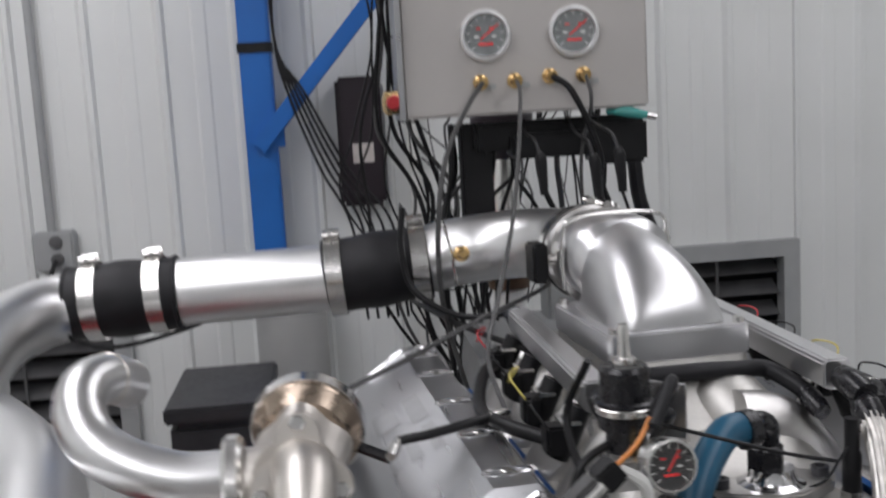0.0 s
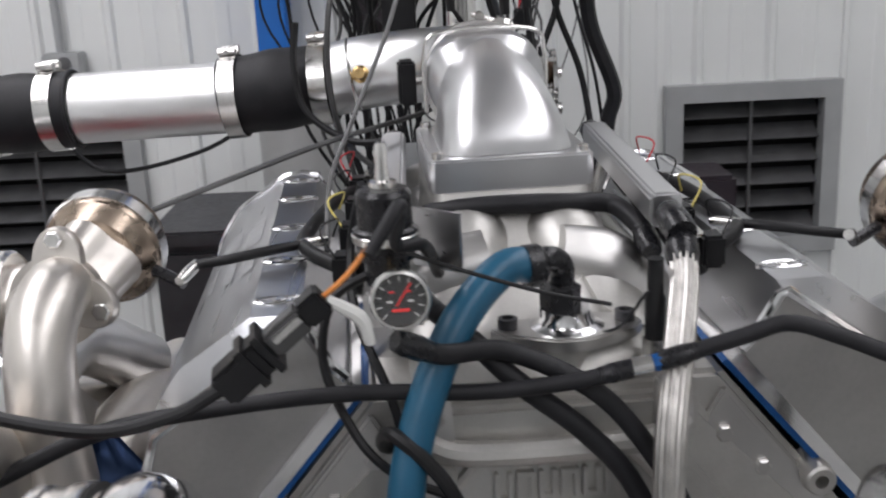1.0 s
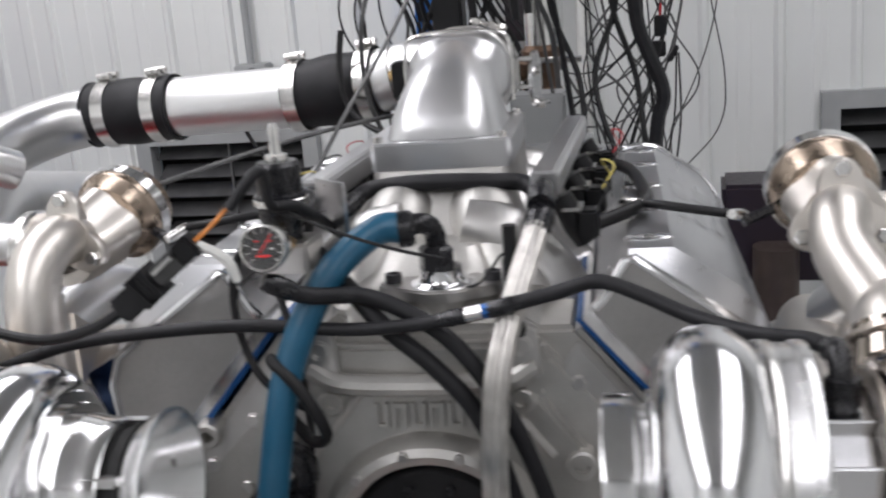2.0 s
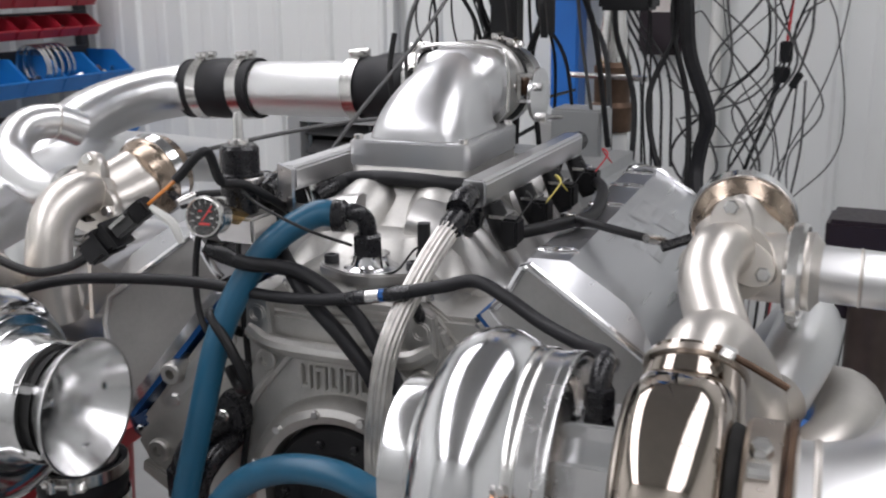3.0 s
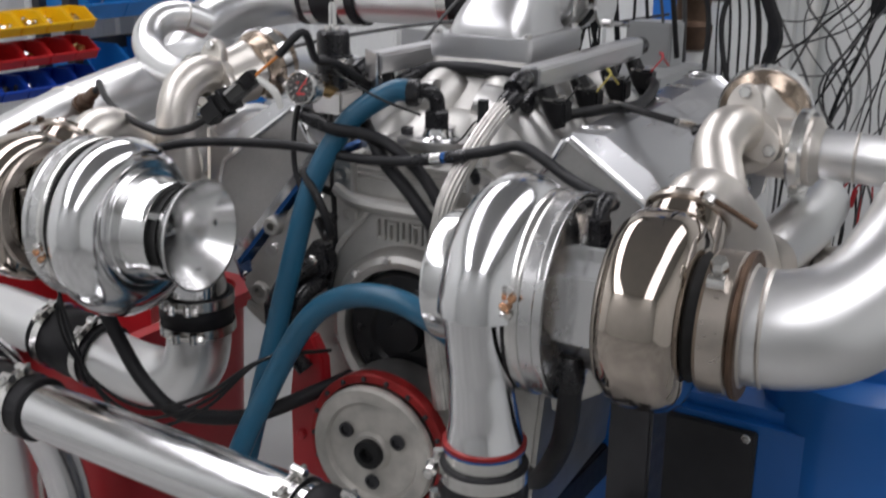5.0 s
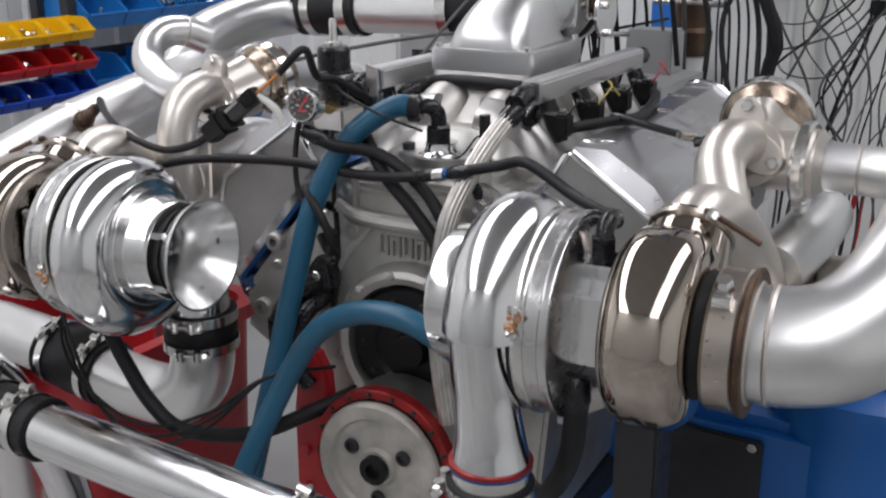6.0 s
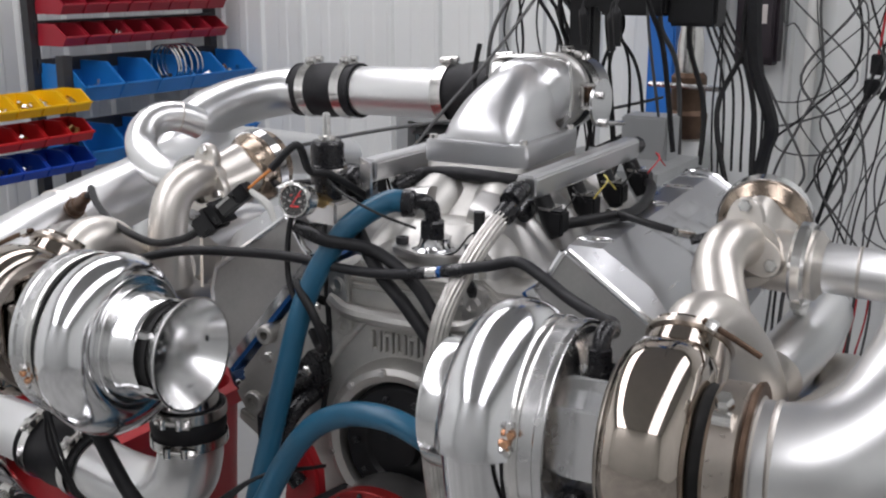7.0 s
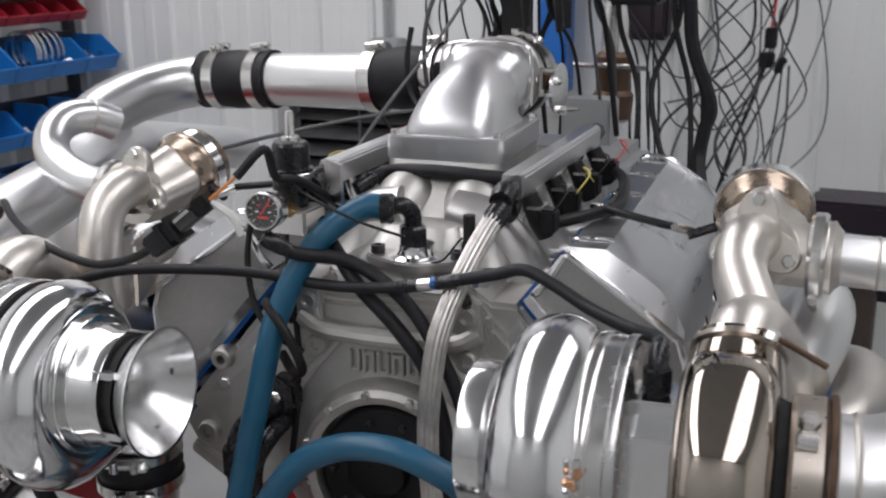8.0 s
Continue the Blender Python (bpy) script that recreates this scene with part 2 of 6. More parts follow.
def clamp(at, axis, r, width=0.02, where=(0, 0, 1), group="hose clamps", label="shiny steel T-bolt clamp round a coupler", fresh=True):
    """A T-bolt band clamp with its trunnions, bolt and nut."""
    axis, where = V(axis).normalized(), V(where)
    where = (where - axis * where.dot(axis)).normalized()
    tang = axis.cross(where)
    t = thing("hose_clamp", at, label, "clamp", group)
    w = width / 2
    part("band", lathe([(-w, r), (-w, r + 0.0012), (w, r + 0.0012), (w, r), (-w, r)], at, axis, 40), clamp_steel, t)
    top = V(at) + where * (r + 0.006)
    part("bolt", tube([top - tang * 0.022, top + tang * 0.03], 0.0032, 8, 2), clamp_steel, t)
    part("trunnion", tube([top - tang * 0.012 - axis * w, top - tang * 0.012 + axis * w], 0.006, 10, 2), clamp_steel, t)
    part("trunnion", tube([top + tang * 0.012 - axis * w, top + tang * 0.012 + axis * w], 0.006, 10, 2), clamp_steel, t)
    part("nut", bolt_head(top + tang * 0.018, tang, 0.0065, 0.01), clamp_steel, t)
    return t


def coupler(p0, p1, r, label="black silicone hose coupler on an aluminium pipe"):
    """A short rubber sleeve with raised end rims and a moulded middle rib."""
    p0, p1 = V(p0), V(p1)
    d = p1 - p0
    n = d.length
    t = thing("hose_coupler", p0.lerp(p1, 0.5), label, "coupler", "silicone couplers")
    part("sleeve", lathe([(0.001, r - 0.004), (0.002, r - 0.0005), (n * 0.3, r - 0.0005), (n * 0.42, r + 0.0018), (n * 0.5, r + 0.0024), (n * 0.58, r + 0.0018), (n * 0.7, r - 0.0005), (n - 0.002, r - 0.0005), (n - 0.001, r - 0.004)], p0, d, 40), rubber, t)
    for a in (0.0, n - 0.006):
        part("rim", lathe([(a, r - 0.004), (a, r), (a + 0.0015, r + 0.0015), (a + 0.0045, r + 0.0015), (a + 0.006, r), (a + 0.006, r - 0.004)], p0, d, 40), rubber, t)
    return t

# ---- setting ----
WX0, WX1, WY0, WY1, CEIL = -2.95, 3.2, -3.0, 3.4, 3.3
solo("floor", box((0.1, 0.2, -0.05), (6.7, 7.0, 0.1)), floor_mat, "grey sealed concrete workshop floor", "floor", kind="structure")
solo("ceiling", box((0.1, 0.2, CEIL + 0.05), (6.7, 7.0, 0.1)), ceiling_mat, "plain grey workshop ceiling", "ceiling", kind="structure")


def rib_profile(length, pitch=0.2267, offset=0.0):
    """Outline of trapezoid-ribbed steel cladding along a wall: pairs of (along, depth)."""
    out, a = [], offset - pitch
    while a < length:
        for da, d in ((0, 0), (0.075, 0), (0.083, 0.003), (0.12, 0.003), (0.128, 0), (0.19, 0), (0.204, 0.016), (0.218, 0.016)):
            if 0 < a + da < length:
                out.append((a + da, d))
        a += pitch
    return [(0, 0), *out, (length, 0)]


def clad_sheet(x0, x1, z0, z1, offset=0.0):
    """A panel of ribbed sheet on the back wall, with real depth."""
    prof = [(x0 + a, WY1 - d) for a, d in rib_profile(x1 - x0, offset=offset)]
    return prism(prof + [(x1, WY1 + 0.1), (x0, WY1 + 0.1)], z0, z1, "xy")


VENTS = [(-1.70, -1.012, 0.45, 0.985), (0.639, 1.192, 0.45, 1.005)]
wall = thing("wall_back", (0, WY1, 0), "white ribbed steel cladding wall with two louvred vents", "wall", kind="structure")
cuts = [WX0 - 0.1, VENTS[0][0], VENTS[0][1], VENTS[1][0], VENTS[1][1], WX1 + 0.1]
RIB0 = -3.092
for i in range(5):
    xa, xb = cuts[i], cuts[i + 1]
    off = (RIB0 - xa) % 0.2267
    if i in (1, 3):
        vent = VENTS[i // 2]
        part("cladding", clad_sheet(xa, xb, 0, vent[2], off), wall_paint, wall, sharp=20)
        part("cladding", clad_sheet(xa, xb, vent[3], CEIL, off), wall_paint, wall, sharp=20)
    else:
        part("cladding", clad_sheet(xa, xb, 0, CEIL, off), wall_paint, wall, sharp=20)


def side_wall(name, x, label):
    s = 1 if x > 0 else -1
    prof = [(x - s * d, WY0 - 0.1 + a) for a, d in rib_profile(WY1 - WY0 + 0.1)]
    solo(name, prism(prof + [(x + s * 0.1, WY1 - 0.003), (x + s * 0.1, WY0 - 0.1)], 0, CEIL, "xy"), wall_paint, label, "wall", kind="structure", sharp=20)


side_wall("wall_left", WX0, "white ribbed steel cladding wall behind the bin racks")
side_wall("wall_right", WX1, "white ribbed steel cladding side wall")
solo("wall_front", box((0.1, WY0 - 0.05, CEIL / 2), (6.1, 0.1, CEIL)), front_paint, "plain light grey wall closing the workshop", "wall", kind="structure")


def louvre(i, x0, x1, z0, z1):
    t = thing("wall_vent", ((x0 + x1) / 2, WY1, z0), "grey framed wall vent with black louvre slats", "vent", "wall vents")
    w = 0.055
    # near-black sheet paints the darkness seen between the slats
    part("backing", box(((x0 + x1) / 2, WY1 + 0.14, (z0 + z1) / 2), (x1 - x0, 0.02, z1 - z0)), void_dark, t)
    part("frame", join(box(((x0 + x1) / 2, WY1 - 0.012, z1 - w / 2), (x1 - x0, 0.06, w)), box(((x0 + x1) / 2, WY1 - 0.012, z0 + w / 2), (x1 - x0, 0.06, w)),
                       box((x0 + w / 2, WY1 - 0.012, (z0 + z1) / 2), (w, 0.06, z1 - z0 - 2 * w)), box((x1 - w / 2, WY1 - 0.012, (z0 + z1) / 2), (w, 0.06, z1 - z0 - 2 * w))), frame_grey, t)
    n = 6
    for k in range(n):
        z = z0 + w + (z1 - z0 - 2 * w) * (k + 0.5) / n
        m = Euler((radians(32), 0, 0)).to_matrix()
        part("slat", box(((x0 + x1) / 2, WY1 + 0.03, z), (x1 - x0 - 2 * w, 0.075, 0.004), m), slat_dark, t)
    part("mullion", box(((x0 + x1) / 2, WY1 - 0.005, (z0 + z1) / 2), (0.008, 0.012, z1 - z0 - 2 * w)), slat_dark, t)


for i, v in enumerate(VENTS):
    louvre(i, *v)


def ceiling_light(x, y):
    t = thing("ceiling_light", (x, y, CEIL), "white fluorescent strip light on the ceiling", "light", "ceiling lights")
    part("housing", box((x, y, CEIL - 0.03), (1.02, 1.44, 0.05)), white_plastic, t, bevel=0.006)
    for s in (-1, 1):
        part("lamp_tube", tube([(x + s * 0.3, y - 0.68, CEIL - 0.075), (x + s * 0.3, y + 0.68, CEIL - 0.075)], 0.016, 10, 2), tube_glow, t)
    d = bpy.data.lights.new("strip_lamp", "AREA")
    d.shape, d.size, d.size_y, d.energy, d.color = "RECTANGLE", 1.0, 1.42, LAMP_POWER * (1.2 if x < 0 else 0.75), LAMP_COLOUR
    o = new("strip_lamp", d)
    o.location = (x, y, CEIL - 0.1)


for lx in (-1.5, 1.25):
    for ly in (-2.2, -0.75, 0.7, 2.15):
        ceiling_light(lx, ly)

# ---- engine ----
# the engine stands at a slight angle to the wall
ENGINE = turned(4.2, (0.022, 0.884), (0.006, 0, 0.004))
PLACE = ENGINE
FY = 0.842          # front face of the block
CAMZ, CRZ = 0.908, 0.776

engine = thing("engine_block", (0, 1.1, 0.6), "raw cast aluminium V8 engine block and heads on a dyno stand", "engine")
outline = [(-0.10, 1.13), (0.10, 1.13), (0.135, 1.09), (0.30, 0.925), (0.275, 0.88), (0.19, 0.85), (0.17, 0.62), (-0.17, 0.62), (-0.19, 0.85), (-0.275, 0.88), (-0.30, 0.925), (-0.135, 1.09)]
part("block", prism(outline, FY + 0.014, 1.45), cast, engine, bevel=0.006)
# raised front casting with a recessed letter panel
front = [(-0.118, 1.118), (0.118, 1.118), (0.126, 1.098), (0.112, 1.062), (0.16, 1.0), (0.16, 0.86), (-0.16, 0.86), (-0.16, 1.0), (-0.112, 1.062), (-0.126, 1.098)]
part("front_casting", prism(front, FY, FY + 0.02), cast, engine, bevel=0.005)
part("upper_ledge", tube([(-0.112, FY - 0.004, 1.098), (-0.07, FY - 0.008, 1.082), (0.07, FY - 0.008, 1.082), (0.112, FY - 0.004, 1.098)], 0.011, 10, 6), cast, engine)
part("letter_panel_rim", join(tube([(-0.1, FY, 1.03), (-0.066, FY, 1.069), (-0.06, FY, 1.071), (0.06, FY, 1.071), (0.066, FY, 1.069), (0.1, FY, 1.03)], 0.0055, 8, 5),
                              tube([(-0.122, FY, 1.0), (-0.1, FY, 1.03)], 0.0055, 8, 3), tube([(0.122, FY, 1.0), (0.1, FY, 1.03)], 0.0055, 8, 3)), cast, engine)
for k in range(6):
    x = -0.044 + k * 0.0186
    part("raised_mark", join(box((x - 0.0055, FY - 0.002, 1.047), (0.0042, 0.012, 0.028)), box((x + 0.0055, FY - 0.002, 1.047), (0.0042, 0.012, 0.028)),
                             box((x, FY - 0.002, 1.058 if k % 2 else 1.036), (0.009, 0.012, 0.0045))), cast, engine, bevel=0.0012)
part("front_ring", lathe([(0.02, 0.122), (-0.006, 0.120), (-0.022, 0.112), (-0.026, 0.104), (-0.022, 0.094), (0.0, 0.09), (0.02, 0.09)], (0, FY, CAMZ), (0, 1, 0), 64), cast, engine)
for k in range(12):
    a = radians(30 * k + 12)
    part("bolt", bolt_head((0.107 * math.cos(a), FY - 0.024, CAMZ + 0.107 * math.sin(a)), (0, -1, 0), 0.0055, 0.006), cast_smooth, engine)
for s in (-1, 1):
    # bosses with tapped holes on the casting's shoulders
    for bx, bz, r in ((0.095, 1.06, 0.013), (0.15, 0.99, 0.016), (0.235, 1.02, 0.014), (0.262, 0.915, 0.015)):
        part("boss", lathe([(0.03, r + 0.003), (-0.004, r), (-0.006, r - 0.002), (-0.006, r * 0.45), (0.01, r * 0.45), (0.01, 0.0002)], (s * bx, FY + (0 if bx < 0.2 else 0.012), bz), (0, 1, 0), 20), cast, engine)
    part("lifting_ear", join(prism([(s * 0.082, 1.085), (s * 0.116, 1.085), (s * 0.113, 1.135), (s * 0.099, 1.142), (s * 0.085, 1.135)], FY - 0.01, FY + 0.005),
                             lathe([(-0.002, 0.012), (-0.014, 0.011), (-0.014, 0.006), (0.0, 0.006)], (s * 0.099, FY, 1.118), (0, 1, 0), 18)), cast_smooth, engine, bevel=0.002)
    # head: a slab on the 50 degree deck
    head = [(s * 0.150, 1.125), (s * 0.298, 0.945), (s * 0.222, 0.885), (s * 0.085, 1.06), (s * 0.105, 1.125)]
    part("cylinder_head", prism(head, 0.868, 1.435), cast, engine, "cast aluminium cylinder head", bevel=0.006)
    part("head_face", prism([(s * 0.150, 1.112), (s * 0.26, 0.978), (s * 0.225, 0.945), (s * 0.125, 1.07)], 0.86, 0.87), cast_smooth, engine, bevel=0.003)
    for hx, hz in ((0.15, 1.07), (0.185, 1.035), (0.2, 0.96), (0.235, 0.985)):
        part("bolt", bolt_head((s * hx, 0.862, hz), (0, -1, 0), 0.008, 0.008), cast_smooth, engine)
    part("skirt_rail", prism([(s * 0.2, 0.86), (s * 0.285, 0.9), (s * 0.29, 0.885), (s * 0.205, 0.83)], 0.85, 1.44), cast, engine, bevel=0.003)

# black belt-drive cover, dampers
cover = thing("cam_drive_cover", (0, FY - 0.02, CAMZ), "black round cam drive cover with bolts", "cover")
part("plate", disc([(0, 0.089), (0.022, 0.089), (0.03, 0.083), (0.03, 0.055), (0.024, 0.05), (0.024, 0.026), (0.034, 0.022)], (0, FY + 0.012, CAMZ), (0, -1, 0), 48), plastic, cover)
for k in range(10):
    a = radians(36 * k)
    part("bolt", bolt_head((0.069 * math.cos(a), FY - 0.018, CAMZ + 0.069 * math.sin(a)), (0, -1, 0), 0.005, 0.005), anodised, cover)

damper = thing("crank_damper", (0, 0.74, CRZ), "pale steel crank damper with red outer ring and three bolts", "damper")
part("hub", disc([(0, 0.05), (0.09, 0.05)], (0, 0.86, CRZ), (0, -1, 0), 32), dark_steel, damper)
part("ring", lathe([(0, 0.088), (0, 0.103), (0.018, 0.104), (0.0195, 0.103), (0.02, 0.0925), (0.016, 0.09), (0, 0.088)], (0, 0.765, CRZ), (0, -1, 0), 56), red_anodised, damper, "red anodised ring")
part("inertia_ring", lathe([(0, 0.07), (0, 0.098), (0.05, 0.098), (0.05, 0.07)], (0, 0.82, CRZ), (0, -1, 0), 56), cast_smooth, damper)
for k in range(18):
    a = radians(20 * k)
    part("bolt", bolt_head((0.0975 * math.cos(a), 0.7455, CRZ + 0.0975 * math.sin(a)), (0, -1, 0), 0.0036, 0.004), dark_steel, damper)
part("face_plate", disc([(0, 0.09), (0.008, 0.09), (0.012, 0.087), (0.012, 0.07), (0.006, 0.066), (0.006, 0.028), (0.012, 0.024), (0.012, 0.02)], (0, 0.742, CRZ), (0, -1, 0), 56), pale_face, damper, "off-white steel face plate")
part("centre_bolt", disc([(0, 0.02), (0.012, 0.02), (0.013, 0.011), (0.004, 0.009)], (0, 0.733, CRZ), (0, -1, 0), 24), plastic, damper)
for k in range(3):
    a = radians(120 * k + 150)
    part("bolt", disc([(0, 0.0105), (0.003, 0.0105), (0.004, 0.007), (-0.003, 0.006)], (0.045 * math.cos(a), 0.735, CRZ + 0.045 * math.sin(a)), (0, -1, 0), 18), dark_steel, damper)

mount = thing("front_mount_plate", (-0.15, 0.78, 0.75), "red painted steel bracket at the engine front", "bracket")
part("plate", prism([(-0.172, 0.55), (-0.1, 0.55), (-0.1, 0.62), (-0.112, 0.86), (-0.13, 0.895), (-0.158, 0.885), (-0.17, 0.8)], 0.79, 0.812), red_paint, mount, bevel=0.004)
for bx, bz in ((-0.14, 0.86), (-0.15, 0.8), (-0.15, 0.74), (-0.15, 0.68)):
    part("bolt", bolt_head((bx, 0.79, bz), (0, -1, 0), 0.008, 0.007), red_paint, mount)

# ---- valve covers ----


# the rolled outer face of a cover, from the top edge down
SLOPE = [(0.244, 1.195), (0.264, 1.182), (0.284, 1.169), (0.305, 1.155), (0.317, 1.14), (0.327, 1.125), (0.335, 1.108), (0.342, 1.08), (0.344, 1.05), (0.338, 1.01)]


def valve_cover(s):
    t = thing("valve_cover", (s * 0.25, 1.14, 1.0), "brushed sheet aluminium valve cover with a blue gasket", "valve cover", "valve covers")
    base = [(0.160, 1.128), (0.302, 0.962)]
    sec = [(0.160, 1.132), (0.178, 1.150), (0.202, 1.195)] + SLOPE + [(0.306, 0.966)]
    y0, y1 = 0.874, 1.425
    # body: the constant section with a raked front
    body = []
    nose = [(0.160, 1.132), (0.176, 1.148), (0.202, 1.192)] + [(x, min(z, 1.192 - 0.7 * (x - 0.202))) for x, z in SLOPE] + [(0.306, 0.966)]
    for y, pts in ((y0, nose), (y0 + 0.013, sec), (y1, sec)):
        body.append([V((s * x, y, z)) for x, z in pts])
    part("cover_shell", loft(body), brushed, t, sharp=19)
    g = [V((s * a, 0, c)) for a, c in base]
    d = (g[1] - g[0]).normalized()
    flange = []
    for yy in (0.862, 1.425):
        flange.append([g[0] - d * 0.008 + V((0, yy, 0)), g[1] + d * 0.012 + V((0, yy, 0)), g[1] + d * 0.012 + V((0, yy, 0)) + V((s * 0.0095, 0, 0.008)), g[0] - d * 0.008 + V((0, yy, 0)) + V((s * 0.0095, 0, 0.008))])
    part("flange", loft(flange), polished, t, "polished cover rail", bevel=0.001)
    gk = []
    for yy in (0.865, 1.428):
        gk.append([v + V((-s * 0.004, 0, -0.004)) for v in (g[0] - d * 0.01 + V((0, yy, 0)), g[1] + d * 0.014 + V((0, yy, 0)))] + [v for v in (g[1] + d * 0.014 + V((0, yy, 0)), g[0] - d * 0.01 + V((0, yy, 0)))])
    part("gasket", loft(gk), blue_gasket, t, "bright blue gasket edge")
    # front face in a darker tone than the shell, as if reflecting the floor
    part("end_plate", prism([(s * x, z) for x, z in nose], y0 - 0.003, y0 - 0.0005), dim_sheet, t, "end plate toned down for its dim reflection")
    # polished weld bead along the front edge
    part("front_bead", sweep([V((s * x, y0 - 0.002, z)) for x, z in ((0.168, 1.141), (0.178, 1.151), (0.199, 1.187), (0.206, 1.19), (0.24, 1.166), (0.29, 1.131), (0.33, 1.102), (0.34, 1.07), (0.336, 1.02), (0.306, 0.97))], 0.005, 8), polished, t)
    part("rear_bead", tube([(s * x, y1 + 0.001, z + 0.002) for x, z in sec[1:-1]], 0.004, 8, 2), polished, t)
    # bolt slots on the inboard edge
    for y in (0.925, 1.045, 1.167, 1.3, 1.4):
        pts = [(s * (0.222 + 0.024 * math.cos(a)), y + 0.011 * math.sin(a)) for a in [2 * math.pi * i / 20 for i in range(20)]]
        inner = [(s * (0.222 + 0.018 * math.cos(a)), y + 0.0065 * math.sin(a)) for a in [2 * math.pi * i / 20 for i in range(20)]]
        rim = loft([[V((a, b, 1.1935)) for a, b in pts], [V((a, b, 1.1962)) for a, b in pts], [V((a, b, 1.1972)) for a, b in [(p[0] * 0.6 + r[0] * 0.4, p[1] * 0.6 + r[1] * 0.4) for p, r in zip(pts, inner)]], [V((a, b, 1.1962)) for a, b in inner], [V((a, b, 1.1945)) for a, b in inner]], False)
        w = part("bolt_well", rim, polished, t)
        part("bolt", bolt_head((s * 0.222, y, 1.1935), (0, 0, 1), 0.006, 0.004), clamp_steel, w)
    for y in (0.95, 1.06, 1.17, 1.28, 1.38):
        part("bolt_well", disc([(-0.004, 0.012), (0.006, 0.012), (0.008, 0.01)], (s * 0.337, y, 1.06), (s, 0, 0.35), 18), polished, t)
    # plain etched emblem that follows the rolled face
    def on_face(y, d):
        k = min(len(SLOPE) - 2, int(d))
        (xa, za), (xb, zb) = SLOPE[k], SLOPE[k + 1]
        f = d - k
        n = V((zb - za, 0, xa - xb)).normalized() * -0.0006
        return V((s * (xa + (xb - xa) * f + n.x), y, za + (zb - za) * f + n.z))

    for (y0e, y1e, d0, d1, lean) in ((0.0, 0.085, 0.6, 1.2, 0.01), (0.0, 0.085, 1.7, 2.3, 0.01), (0.0, 0.085, 2.8, 3.4, 0.01), (0.105, 0.2, 0.6, 1.5, 0.01), (0.13, 0.2, 2.0, 3.4, 0.01)):
        q = []
        for i in range(7):
            d = d0 + (d1 - d0) * i / 6
            q += [on_face(1.04 + y0e + lean * d, d), on_face(1.04 + y1e + lean * d, d)]
        part("emblem_shape", (q, [(2 * i, 2 * i + 1, 2 * i + 3, 2 * i + 2) for i in range(6)]), etched, t)


valve_cover(1)
valve_cover(-1)

# ---- intake ----
intake = thing("intake_manifold", (0, 1.15, 1.15), "cast aluminium tunnel intake manifold between the heads", "intake manifold")


def rrect(cx, cy, hx, hy, z, r, n=6):
    out = []
    for qx, qy, a0 in ((1, 1, 0), (-1, 1, 90), (-1, -1, 180), (1, -1, 270)):
        for i in range(n + 1):
            a = radians(a0 + 90 * i / n)
            out.append(V((cx + qx * (hx - r) + r * math.cos(a), cy + qy * (hy - r) + r * math.sin(a), z)))
    return out


part("plenum", loft([rrect(0, 1.15, 0.118, 0.245, 1.105, 0.03), rrect(0, 1.145, 0.112, 0.215, 1.14, 0.05), rrect(0, 1.135, 0.098, 0.175, 1.168, 0.05), rrect(0, 1.135, 0.088, 0.14, 1.195, 0.04), rrect(0, 1.14, 0.081, 0.112, 1.22, 0.025), rrect(0, 1.14, 0.079, 0.101, 1.252, 0.015)]), cast, intake, sharp=60)
for s in (-1, 1):
    for i in range(4):
        y = 0.985 + i * 0.115
        part("runner", tube([(s * 0.03, y, 1.2), (s * 0.075, y, 1.185), (s * 0.11, y, 1.15), (s * 0.14, y, 1.105)], [0.03, 0.036, 0.036, 0.034], 18, 6), cast_smooth, intake)
    part("front_lobe", tube([(s * 0.04, 1.08, 1.225), (s * 0.046, 1.035, 1.2), (s * 0.062, 0.99, 1.165), (s * 0.085, 0.945, 1.12)], [0.03, 0.042, 0.045, 0.042], 24, 8), cast, intake)
    part("side_rail", prism([(s * 0.085, 1.145), (s * 0.135, 1.11), (s * 0.125, 1.095), (s * 0.07, 1.13)], 0.87, 1.43), cast, intake, bevel=0.003)
part("front_apron", loft([rrect(0, 0.93, 0.105, 0.065, 1.118, 0.03), rrect(0, 0.935, 0.1, 0.06, 1.145, 0.03), rrect(0, 0.95, 0.06, 0.05, 1.168, 0.03), rrect(0, 0.98, 0.05, 0.05, 1.19, 0.03)]), cast, intake)

neck = thing("water_neck", (0.02, 0.885, 1.15), "machined aluminium water neck with a bolted flange", "water neck")
part("flange", prism([(0.02 + a, b) for a, b in [(-0.066, 0.885), (-0.056, 0.87), (-0.034, 0.858), (-0.014, 0.848), (0.014, 0.848), (0.034, 0.858), (0.056, 0.87), (0.066, 0.885), (0.054, 0.902), (0.025, 0.914), (-0.025, 0.914), (-0.05, 0.902)]], 1.158, 1.17, "xy"), cast_smooth, neck, bevel=0.002)
part("riser", disc([(0, 0.034), (0.004, 0.034), (0.008, 0.024), (0.014, 0.021), (0.02, 0.021)], (0.02, 0.884, 1.165), (0, 0, 1), 32), polished, neck)
for s in (-1, 1):
    part("bolt", disc([(0, 0.0085), (0.009, 0.0085), (0.0095, 0.005), (0.004, 0.004)], (0.02 + s * 0.05, 0.885, 1.17), (0, 0, 1), 16), dark_steel, neck)
part("body", disc([(0, 0.03), (0.05, 0.03)], (0.02, 0.9, 1.11), (0, 0, 1), 24), cast, neck)

